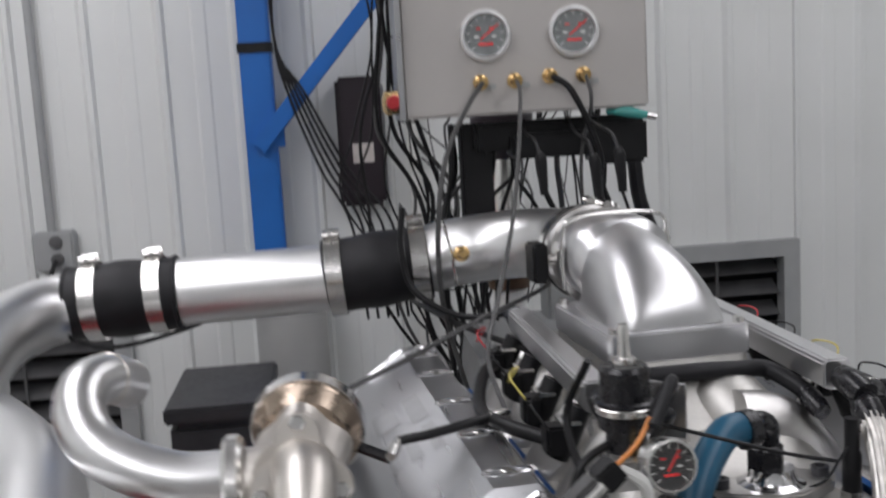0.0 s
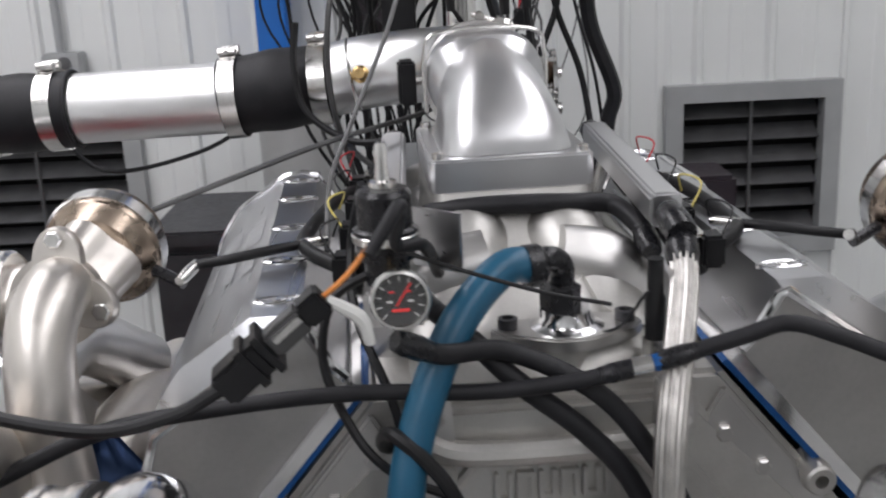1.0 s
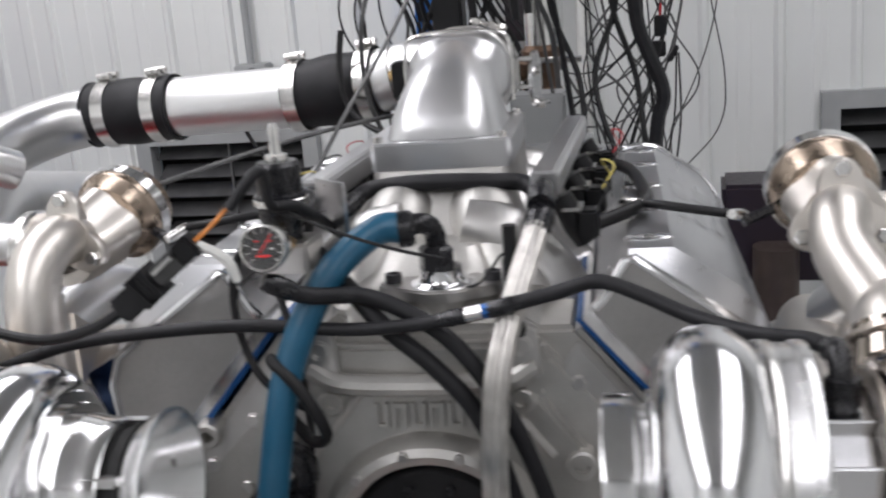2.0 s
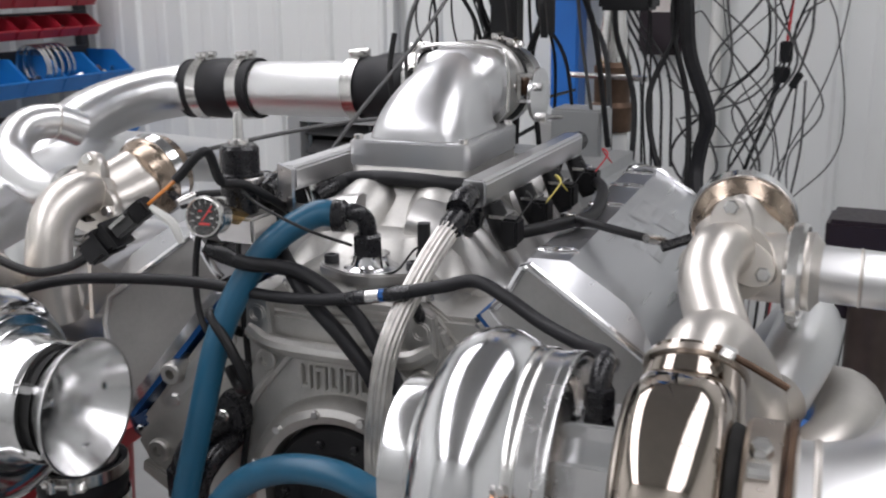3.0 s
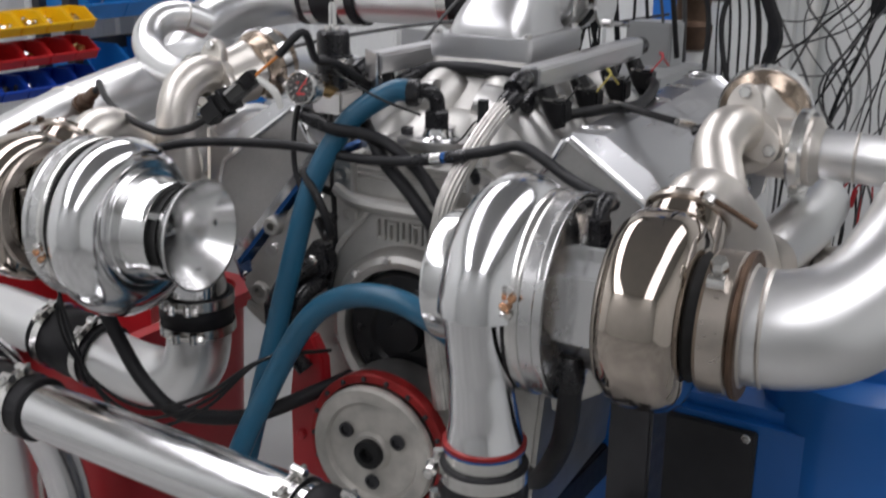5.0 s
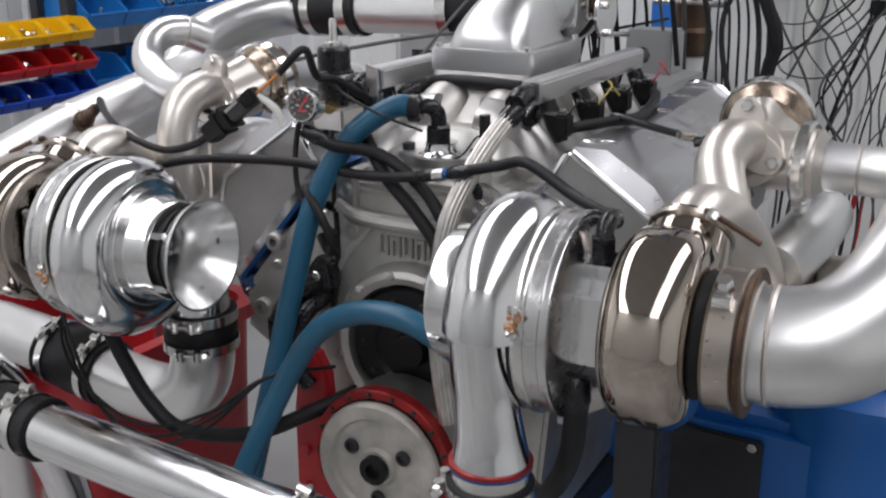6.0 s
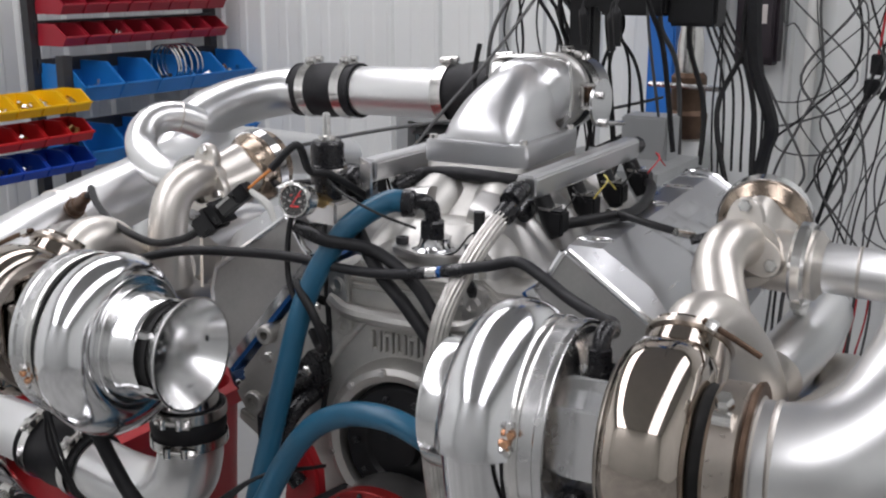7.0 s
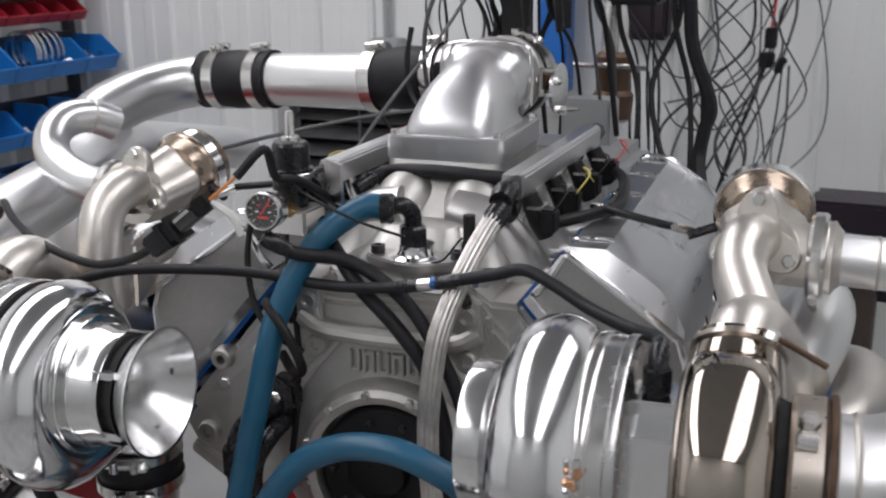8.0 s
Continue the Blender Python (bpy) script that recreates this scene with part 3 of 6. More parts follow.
elbow = thing("intake_elbow", (0, 1.16, 1.25), "polished billet intake elbow with an arched hood and square flange", "intake elbow")
part("flange_plate", loft([rrect(0, 1.14, 0.08, 0.1, 1.252, 0.008), rrect(0, 1.14, 0.08, 0.1, 1.284, 0.008)]), hood_alu, elbow, bevel=0.002)
for bx in (-0.07, 0.07):
    for by in (1.05, 1.23):
        part("bolt", disc([(0, 0.006), (0.006, 0.006), (0.0065, 0.003)], (bx, by, 1.284), (0, 0, 1), 14), clamp_steel, elbow)
# hood: the arch turns from the flange up and back to the throttle body
rings = []
NH = 18
HY, HZ = 1.24, 1.2845
for i in range(NH + 1):
    f = i / NH
    a = radians(90 * f)
    hw = 0.066 - 0.014 * f
    e = 0.34 + 0.66 * f
    ring = []
    for j in range(40):
        b = 2 * math.pi * j / 40
        ex = math.copysign(abs(math.cos(b)) ** e, math.cos(b)) * hw
        er = 0.5 + 0.5 * math.copysign(abs(math.sin(b)) ** e, math.sin(b))
        ra, rb = 0.012 + er * 0.176, 0.006 + er * 0.092
        ex *= 1 - 0.34 * (max(0.0, er - 0.35) / 0.65) ** 1.5 * math.sin(a) ** 1.3
        ring.append(V((ex, HY - ra * math.cos(a), HZ + rb * math.sin(a))))
    rings.append(ring)
part("hood", loft(rings), hood_alu, elbow, sharp=60)
rear = []
for y, g in ((1.196, 0.8), (1.212, 0.97), (1.24, 1.0), (1.256, 1.0)):
    rear.append([V((p.x * g, y, 1.2845 + (p.y + 0.051) * (1.0 if g == 1 else g))) for p in rrect(0, 0, 0.064, 0.051, 0, 0.046)])
part("rear_flange", loft(rear), hood_alu, elbow, sharp=40)
part("seam", tube([(-0.067, 1.235, 1.3), (-0.067, 1.235, 1.36), (-0.05, 1.235, 1.387), (0.05, 1.235, 1.387), (0.067, 1.235, 1.36), (0.067, 1.235, 1.3)], 0.0025, 8, 6), clamp_steel, elbow)

TBZ = 1.328
throttle = thing("throttle_body", (0, 1.3, TBZ), "machined throttle body with a cam disc and linkage", "throttle body")
part("bore", lathe([(0, 0.048), (0, 0.066), (0.012, 0.066), (0.014, 0.06), (0.07, 0.058), (0.072, 0.062), (0.085, 0.062), (0.085, 0.048)], (0, 1.256, TBZ), (0, 1, 0), 48), cast_smooth, throttle)
part("shaft", tube([(-0.075, 1.3, TBZ), (0.098, 1.3, TBZ)], 0.006, 10, 2), clamp_steel, throttle)
part("cam_disc", disc([(0, 0.038), (0.005, 0.038), (0.005, 0.03)], (0.088, 1.31, TBZ - 0.012), (1, -0.1, 0.0), 32), spun, throttle, "flat round aluminium cam disc")
part("link_arm", join(box((0.07, 1.285, TBZ + 0.0), (0.006, 0.014, 0.04)), box((0.078, 1.285, TBZ + 0.018), (0.024, 0.014, 0.005)), box((0.078, 1.285, TBZ - 0.018), (0.024, 0.014, 0.005))), clamp_steel, throttle, bevel=0.001)
part("return_spring", lathe([(-0.012, 0.012), (-0.008, 0.014), (-0.004, 0.012), (0, 0.014), (0.004, 0.012), (0.008, 0.014), (0.012, 0.012)], (0.075, 1.3, TBZ), (1, 0, 0), 20), rusty, throttle)
part("linkage_rod", tube([(0.095, 1.32, TBZ - 0.045), (0.1, 1.36, TBZ - 0.05), (0.1, 1.4, TBZ - 0.055)], 0.004, 8, 3), clamp_steel, throttle)
part("rod_end", disc([(-0.005, 0.007), (0.005, 0.007)], (0.096, 1.315, TBZ - 0.045), (1, 0, 0), 14), clamp_steel, throttle)
part("position_sensor", box((-0.085, 1.29, TBZ), (0.02, 0.04, 0.05)), plastic, throttle, "black plastic sensor", bevel=0.003)

# ---- charge pipe from above ----
PLACE = Matrix.Identity(4)
PR = 0.0508
pipe = thing("charge_pipe", (-0.4, 1.5, 1.3), "polished aluminium charge pipe crossing to the throttle body", "pipe")
BX = bend((-0.028, 1.41, TBZ), (0, 1, 0), (-1, 0, -0.1), 0.14, 14)
right_run = [V((-0.026, 1.35, TBZ)), *BX, V((-0.18, 1.555, 1.312)), V((-0.24, 1.558, 1.3))]
part("throttle_bend", sweep(right_run, PR, 36), tube_alu, pipe)
straight = [V((-0.30, 1.56, 1.288)), V((-0.65, 1.596, 1.274))]
part("straight_tube", sweep([straight[0].lerp(straight[1], i / 4) for i in range(5)], PR, 36), tube_alu, pipe)
left_run = [(-0.66, 1.597, 1.274), (-0.735, 1.595, 1.27), (-0.79, 1.57, 1.264), (-0.825, 1.51, 1.255), (-0.84, 1.43, 1.242), (-0.84, 1.34, 1.215), (-0.83, 1.26, 1.15), (-0.82, 1.21, 1.05), (-0.81, 1.2, 0.9), (-0.82, 1.2, 0.72), (-0.82, 1.2, 0.4)]
part("left_bend", tube(left_run, PR, 36, 8), tube_alu, pipe)
part("weld_bead", lathe([(-0.003, PR), (0, PR + 0.002), (0.003, PR)], (-0.19, 1.556, 1.31), (1, 0, 0.15), 36), clamp_steel, pipe)
part("sensor_bung", disc([(0, 0.012), (0.012, 0.012), (0.014, 0.008), (0.03, 0.007)], (-0.177, 1.51, 1.315), (0, -1, 0.2), 18), brass, pipe, "brass sensor fitting")
CA = V((-1, 0.05, -0.06))
coupler((-0.22, 1.557, 1.302), (-0.375, 1.567, 1.285), PR + 0.005)
coupler((-0.595, 1.59, 1.276), (-0.76, 1.592, 1.2695), PR + 0.005)
for x, y, z in ((-0.235, 1.558, 1.301), (-0.361, 1.566, 1.2865), (-0.627, 1.594, 1.275), (-0.721, 1.5955, 1.271)):
    clamp((x, y, z), CA, PR + 0.0078, 0.024, (0, 0, 1))
clamp((-0.026, 1.365, TBZ), (0, 1, 0), 0.062, 0.025, (0.3, 0, 1), label="dark steel clamp round the throttle body hose")
solo("hose_coupler", lathe([(0, 0.056), (0, 0.059), (0.004, 0.061), (0.05, 0.061), (0.055, 0.058), (0.055, 0.053)], (-0.026, 1.335, TBZ), (0, 1, 0), 40), rubber, "black ribbed rubber sleeve behind the throttle body", "coupler", "silicone couplers")

# ---- turbochargers ----


def snail(at, s, rmin, rmax, tube_r, start=0.0, seg=60, ring=16, hub=0.045, sense=1):
    """A volute round the x axis: the tube's section grows along its turn."""
    at = V(at)
    rings = []
    for i in range(seg + 1):
        f = i / seg
        a = start + sense * 2 * math.pi * f
        tr = tube_r * (0.72 + 0.28 * f)
        rc = rmin + (rmax - rmin) * f - tr
        e = V((0, math.cos(a), math.sin(a)))
        rings.append([at + e * (rc + tr * math.cos(b)) + V((s * tr * 1.05 * math.sin(b), 0, 0)) for b in [2 * math.pi * k / ring for k in range(ring)]])
    return loft(rings)


def turbo(s, ax, ay, az, trumpet, big=1.0, group="turbochargers"):
    """ax: where the compressor's volute stands. The inlet looks to the engine's middle."""
    global PLACE
    PLACE = turned(4.5, (ax, ay))
    t = thing("turbocharger", (ax, ay, az), "polished turbocharger with a mirror-bronze turbine housing" + (" and a spun inlet trumpet" if trumpet else " and a straight inlet lip"), "turbocharger", group)
    out = V((s, 0, 0))
    c = V((ax, ay, az))
    part("compressor_volute", snail(c, s, 0.1 * big, 0.124 * big, 0.042 * big, math.pi if s > 0 else 0, 64, 18, sense=1), polished, t)
    # core body between the volutes
    part("compressor_cover", lathe([(-0.045, 0.062), (-0.04, 0.068), (-0.032, 0.08), (-0.03, 0.09), (0.03, 0.1), (0.036, 0.1)], c, out, 56), polished, t)
    for off, r in (((-0.052, 0.066), (-0.044, 0.074), (-0.036, 0.084)) if trumpet else ((-0.045, 0.07),)):
        part("machined_step", lathe([(off, r - 0.02), (off, r - 0.001), (off + 0.001, r), (off + 0.01, r), (off + 0.011, r - 0.004)], c, out, 56), spun, t)
    if trumpet:
        part("inlet_ring", lathe([(-0.084, 0.054), (-0.084, 0.0605), (-0.0825, 0.0615), (-0.072, 0.0615), (-0.06, 0.064), (-0.045, 0.066), (-0.045, 0.05)], c, out, 56), spun, t)
        # solid black ring gives the slot its shade by colour
        part("inlet_slot", lathe([(-0.1, 0.0595), (-0.09, 0.0545), (-0.078, 0.052), (-0.064, 0.052)], c, out, 48), void_dark, t, "ported slot behind the trumpet with its shade painted black")
        for k in range(5):
            a = radians(72 * k)
            part("slot_web", box(c - out * 0.081 + V((0, 0.0565 * math.cos(a), 0.0565 * math.sin(a))), (0.04, 0.008, 0.008)), spun, t)
        part("trumpet", lathe([(-0.074, 0.049), (-0.092, 0.0535), (-0.106, 0.0605), (-0.115, 0.0665), (-0.119, 0.069), (-0.122, 0.0695), (-0.1215, 0.0665), (-0.101, 0.0545), (-0.082, 0.0445), (-0.064, 0.0365), (-0.05, 0.0325), (-0.03, 0.031), (-0.02, 0.0005)], c, out, 64), spun_cone, t, "spun aluminium inlet trumpet")
    else:
        part("inlet_lip", lathe([(-0.04, 0.056), (-0.046, 0.0585), (-0.05, 0.062), (-0.054, 0.0675), (-0.074, 0.068), (-0.0765, 0.0672), (-0.077, 0.063), (-0.06, 0.054), (-0.03, 0.048)], c, out, 64), spun, t)
        part("lip_groove", lathe([(-0.046, 0.055), (-0.0445, 0.066), (-0.0405, 0.0685), (-0.037, 0.067), (-0.034, 0.058)], c, out, 56), spun, t)
    w0 = -0.035 if trumpet else -0.03
    wheel = part("compressor_wheel", disc([(w0 - 0.045, 0.002), (w0 - 0.044, 0.0045), (w0 - 0.034, 0.005), (w0 - 0.033, 0.0085), (w0 - 0.022, 0.009), (w0 - 0.015, 0.010), (w0, 0.013), (w0 + 0.03, 0.022)], c, out, 24), spun, t, "machined compressor wheel")
    for k in range(7):
        a = 2 * math.pi * k / 7
        q = []
        for rr in ((0.008, 0.019, 0.0295) if trumpet else (0.01, 0.026, 0.044)):
            for dx, da in ((-0.012, 0.0), (0.012, 0.5)):
                q.append(c + out * (w0 + dx) + V((0, rr * math.cos(a + da), rr * math.sin(a + da))))
        part("blade", (q, [(0, 1, 3, 2), (2, 3, 5, 4)]), spun, wheel)
    part("backplate", disc([(0.03, 0.06), (0.03, 0.102), (0.058, 0.102), (0.06, 0.1038), (0.0665, 0.1042), (0.068, 0.1035), (0.0685, 0.1), (0.067, 0.097), (0.07, 0.088), (0.074, 0.06), (0.074, 0.04)], c, out, 64), backing_alu, t, "satin round backplate with a raised rim")
    part("joint_ring", lathe([(0.0285, 0.09), (0.0285, 0.1035), (0.0315, 0.1035), (0.0315, 0.09)], c, out, 56), void_dark, t, "dark joint beside the volute")
    band = part("band_clamp", lathe([(0.0325, 0.101), (0.0325, 0.1035), (0.034, 0.1045), (0.043, 0.1045), (0.0445, 0.1035), (0.0445, 0.101)], c, out, 64), clamp_steel, t, "steel band clamp")
    for k, (da, dx) in enumerate(((0.04, 0.036), (-0.04, 0.041), (0.11, 0.039), (-0.11, 0.039))):
        a = radians(168 if s > 0 else 190) + da
        part("band_bolt", bolt_head(c + out * dx + V((0, 0.1075 * math.cos(a), 0.1075 * math.sin(a))), (0, math.cos(a), math.sin(a)), 0.0042, 0.006), copper if k < 2 else clamp_steel, band)
    part("bearing_housing", join(disc([(0.068, 0.05), (0.075, 0.044), (0.1, 0.042), (0.115, 0.05)], c, out, 40), box(c + out * 0.096 + V((0, -0.005, 0.04)), (0.05, 0.05, 0.045)), box(c + out * 0.096 + V((0, -0.04, 0.005)), (0.052, 0.03, 0.07))), polished, t, "polished bearing housing with a flat block", bevel=0.002)
    part("oil_flange", box(c + out * 0.092 + V((0, -0.01, -0.06)), (0.036, 0.03, 0.012)), cast_smooth, t, bevel=0.002)
    # turbine side
    k = 0.0 if trumpet else -0.018
    part("turbine_volute", lathe([(0.128 + k, 0.045), (0.1284 + k, 0.078), (0.1324 + k, 0.0895), (0.1403 + k, 0.0955), (0.1509 + k, 0.098), (0.1672 + k, 0.0985), (0.1833 + k, 0.0975), (0.1938 + k, 0.0935), (0.2017 + k, 0.085), (0.2061 + k, 0.074), (0.2070 + k, 0.06)], c, out, 64), bronze_steel, t, "mirror-polished bronzed turbine housing")
    part("turbine_seam", lathe([(0.127 + k, 0.07), (0.1265 + k, 0.082), (0.129 + k, 0.0845), (0.132 + k, 0.084)], c, out, 56), worn_band, t)
    part("turbine_foot", tube([c + out * (0.163 + k) + V((0, 0.03, 0.02)), c + out * (0.166 + k) + V((0, 0.06, 0.05)), c + out * (0.168 + k) + V((0, 0.09, 0.08))], [0.056, 0.046, 0.039], 28, 6), bronze_steel, t)
    # neck coloured near-black for the shaded gap between turbine and band
    part("outlet_ring", lathe([(0.2 + k, 0.06), (0.204 + k, 0.064), (0.214 + k, 0.06), (0.24 + k, 0.06), (0.24 + k, 0.055)], c, out, 56), void_dark, t, "outlet neck painted as a dark gap")
    vb = part("v_band", lathe([(0.216 + k, 0.058), (0.2165 + k, 0.0655), (0.22 + k, 0.068), (0.243 + k, 0.068), (0.2465 + k, 0.0655), (0.247 + k, 0.058)], c, out, 56), worn_band, t, "heat-dulled V-band clamp")
    part("v_band_rim", lathe([(0.2475 + k, 0.055), (0.2475 + k, 0.07), (0.252 + k, 0.071), (0.2535 + k, 0.069), (0.2535 + k, 0.055)], c, out, 56), rusty, t, "dark heat-marked flange rim")
    vp = c + out * (0.23 + k)
    part("v_band_bolt", bolt_head(vp + V((0, -0.04, 0.062)), (0, -0.5, 0.85), 0.0085, 0.014), clamp_steel, vb)
    part("v_band_trunnion", tube([vp + V((-0.008, -0.048, 0.054)), vp + V((0.008, -0.048, 0.054))], 0.007, 10, 2), clamp_steel, vb)
    ip = c + out * (0.168 + k) + V((0, 0.078, 0.07))
    iv = part("inlet_v_band", lathe([(0, 0.034), (0, 0.0415), (0.002, 0.044), (0.007, 0.044), (0.009, 0.0415), (0.009, 0.034)], ip, (0, 0.75, 0.66), 40), worn_band, t, "heat-browned inlet clamp")
    part("t_bolt", tube([ip + V((s * 0.018, -0.024, 0.036)), ip + V((s * 0.045, -0.03, 0.026)), ip + V((s * 0.075, -0.034, 0.012))], 0.0032, 8, 2), rusty, iv, "long brown T-bolt")
    part("nut", bolt_head(ip + V((s * 0.022, -0.026, 0.034)), (s, -0.2, -0.35), 0.0065, 0.012), clamp_steel, iv)
    PLACE = Matrix.Identity(4)
    return t


RT = (0.279, 0.626, 1.096)
LT = (-0.265, 0.602, 1.081)
turbo(1, *RT, False)
turbo(-1, *LT, True, 1.03)

# ---- compressor outlets, couplers and front charge pipes ----
ro = thing("outlet_pipe", (0.287, 0.548, 1.0), "polished cast outlet neck with a red and blue sealing ring", "pipe")
part("neck", tube([(0.279, 0.538, 1.12), (0.281, 0.54, 1.08), (0.285, 0.544, 1.03), (0.288, 0.547, 0.985), (0.289, 0.548, 0.958)], [0.03, 0.03, 0.031, 0.035, 0.0395], 36, 6), polished, ro)
part("seal_ring", lathe([(-0.002, 0.039), (-0.002, 0.0425), (0.002, 0.0425), (0.002, 0.039)], (0.289, 0.548, 0.957), (0, 0, 1), 40), red_anodised, ro, "thin red ring")
part("seal_ring", lathe([(-0.0015, 0.039), (-0.0015, 0.042), (0.0015, 0.042), (0.0015, 0.039)], (0.289, 0.548, 0.953), (0, 0, 1), 40), blue_gasket, ro, "thin blue ring")
part("spigot", lathe([(0, 0.0395), (0.032, 0.0395)], (0.289, 0.548, 0.922), (0, 0, 1), 40), clamp_steel, ro)
coupler((0.289, 0.548, 0.936), (0.289, 0.548, 0.872), 0.0435, "black silicone coupler under the outlet neck")
clamp((0.289, 0.548, 0.926), (0, 0, 1), 0.0445, 0.014, (-1, -0.3, 0))
clamp((0.289, 0.548, 0.884), (0, 0, 1), 0.0445, 0.014, (-1, -0.5, 0))
fp = thing("front_charge_pipe", (-0.15, 0.5, 0.84), "polished aluminium charge pipe crossing low before the engine", "pipe")
part("elbow", tube([(0.289, 0.548, 0.9), (0.289, 0.548, 0.87), (0.277, 0.543, 0.84), (0.24, 0.53, 0.818), (0.19, 0.51, 0.818), (0.14, 0.497, 0.83), (0.1, 0.49, 0.842)], 0.036, 32, 6), polished, fp)
part("straight_tube", sweep([V((0.115, 0.49, 0.842)).lerp(V((-0.345, 0.497, 0.846)), i / 6) for i in range(7)], 0.036, 40), polished, fp)
part("left_elbow", tube([(-0.37, 0.497, 0.846), (-0.46, 0.5, 0.848), (-0.56, 0.53, 0.85), (-0.62, 0.6, 0.83), (-0.66, 0.7, 0.7), (-0.68, 0.78, 0.5), (-0.68, 0.8, 0.2)], 0.036, 28, 6), polished, fp)
coupler((0.165, 0.5, 0.824), (0.075, 0.49, 0.8435), 0.0405)
coupler((-0.33, 0.497, 0.846), (-0.45, 0.5, 0.848), 0.0405)
for p, d in (((0.148, 0.496, 0.828), (1, 0, -0.2)), ((0.09, 0.49, 0.841), (1, 0, -0.1)), ((-0.365, 0.498, 0.846), (1, 0, 0)), ((-0.435, 0.5, 0.848), (1, 0, 0))):
    clamp(p, d, 0.0415, 0.018, (0, -0.2, 1))

lo = thing("left_outlet_pipe", (-0.3, 0.745, 0.85), "satin aluminium outlet elbow below the turbocharger", "pipe")
part("neck", tube([(-0.31, 0.7, 1.06), (-0.306, 0.725, 1.02), (-0.31, 0.744, 0.98), (-0.296, 0.745, 0.945), (-0.296, 0.745, 0.9)], [0.034, 0.038, 0.042, 0.044, 0.044], 32, 6), polished, lo)
part("elbow", tube([(-0.296, 0.745, 0.9), (-0.297, 0.745, 0.86), (-0.312, 0.744, 0.82), (-0.355, 0.742, 0.79), (-0.42, 0.742, 0.783), (-0.5, 0.743, 0.79)], 0.046, 36, 6), tube_alu, lo)
part("far_tube", tube([(-0.53, 0.744, 0.795), (-0.62, 0.745, 0.803), (-0.7, 0.746, 0.808), (-0.8, 0.75, 0.805), (-0.9, 0.8, 0.74), (-0.92, 0.85, 0.5), (-0.92, 0.86, 0.2)], 0.046, 32, 6), tube_alu, lo)
coupler((-0.296, 0.745, 0.938), (-0.296, 0.745, 0.882), 0.051, "black silicone coupler under the turbocharger outlet")
coupler((-0.495, 0.743, 0.79), (-0.625, 0.745, 0.803), 0.051)
clamp((-0.296, 0.745, 0.931), (0, 0, 1), 0.053, 0.014, (0.4, -1, 0))
clamp((-0.296, 0.745, 0.889), (0, 0, 1), 0.053, 0.014, (0.5, -1, 0))
clamp((-0.515, 0.743, 0.792), (1, 0, -0.1), 0.053, 0.014, (0, -0.4, 1))
clamp((-0.605, 0.745, 0.801), (1, 0, -0.1), 0.053, 0.014, (0, -0.4, 1))

# ---- turbine outlets ----
dr = thing("exhaust_downpipe", (0.56, 0.8, 1.1), "large satin aluminium-coloured exhaust pipe from the turbine", "pipe", "exhaust downpipes")
part("pipe", tube([(0.506, 0.644, 1.096), (0.545, 0.648, 1.098), (0.583, 0.664, 1.107), (0.612, 0.7, 1.128), (0.63, 0.76, 1.16), (0.645, 0.85, 1.195), (0.69, 0.97, 1.2), (0.8, 1.1, 1.1), (0.92, 1.18, 0.8), (0.96, 1.2, 0.4), (0.96, 1.2, 0.0)], 0.0555, 40, 8), tube_alu, dr)
part("end_flange", lathe([(0, 0.05), (0, 0.0605), (0.006, 0.061), (0.01, 0.056)], (0.506, 0.644, 1.096), (1, 0.08, 0), 48), stainless, dr)
part("weld_bead", lathe([(-0.003, 0.0555), (0, 0.057), (0.003, 0.0555)], (0.53, 0.646, 1.097), (1, 0.1, 0.03), 48), stainless, dr)
dl = thing("exhaust_downpipe", (-0.62, 0.8, 1.15), "large satin exhaust pipe with a sensor bung", "pipe", "exhaust downpipes")
part("pipe", tube([(-0.51, 0.583, 1.081), (-0.565, 0.59, 1.08), (-0.615, 0.64, 1.088), (-0.64, 0.74, 1.108), (-0.655, 0.85, 1.13), (-0.675, 1.0, 1.15), (-0.72, 1.15, 1.16), (-0.85, 1.4, 1.15), (-1.0, 1.7, 1.1), (-1.1, 2.2, 1.0)], 0.055, 40, 8), tube_alu, dl)
part("weld_bead", lathe([(-0.003, 0.055), (0, 0.057), (0.003, 0.055)], (-0.655, 0.85, 1.13), (-0.12, 1, 0.18), 48), stainless, dl)
sen = thing("oxygen_sensor", (-0.625, 0.85, 1.19), "brown heat-stained oxygen sensor with a black lead", "sensor")
SB, SD = V((-0.612, 0.835, 1.158)), V((0.8, -0.15, 0.5))
part("bung", disc([(-0.01, 0.016), (0.012, 0.016), (0.013, 0.012)], SB, SD, 20), rusty, sen)
part("body", disc([(0.012, 0.0125), (0.026, 0.0125), (0.028, 0.0095), (0.055, 0.009), (0.058, 0.006)], SB, SD, 16), rusty, sen)
part("lead", tube([SB + SD * 0.06, SB + SD * 0.075, (-0.54, 0.815, 1.205), (-0.5, 0.79, 1.19), (-0.42, 0.75, 1.178), (-0.33, 0.73, 1.168), (-0.27, 0.725, 1.18), (-0.235, 0.727, 1.197)], 0.0052, 10, 8), cable_black, sen)

# ---- wastegates, gate tubes, collectors ----


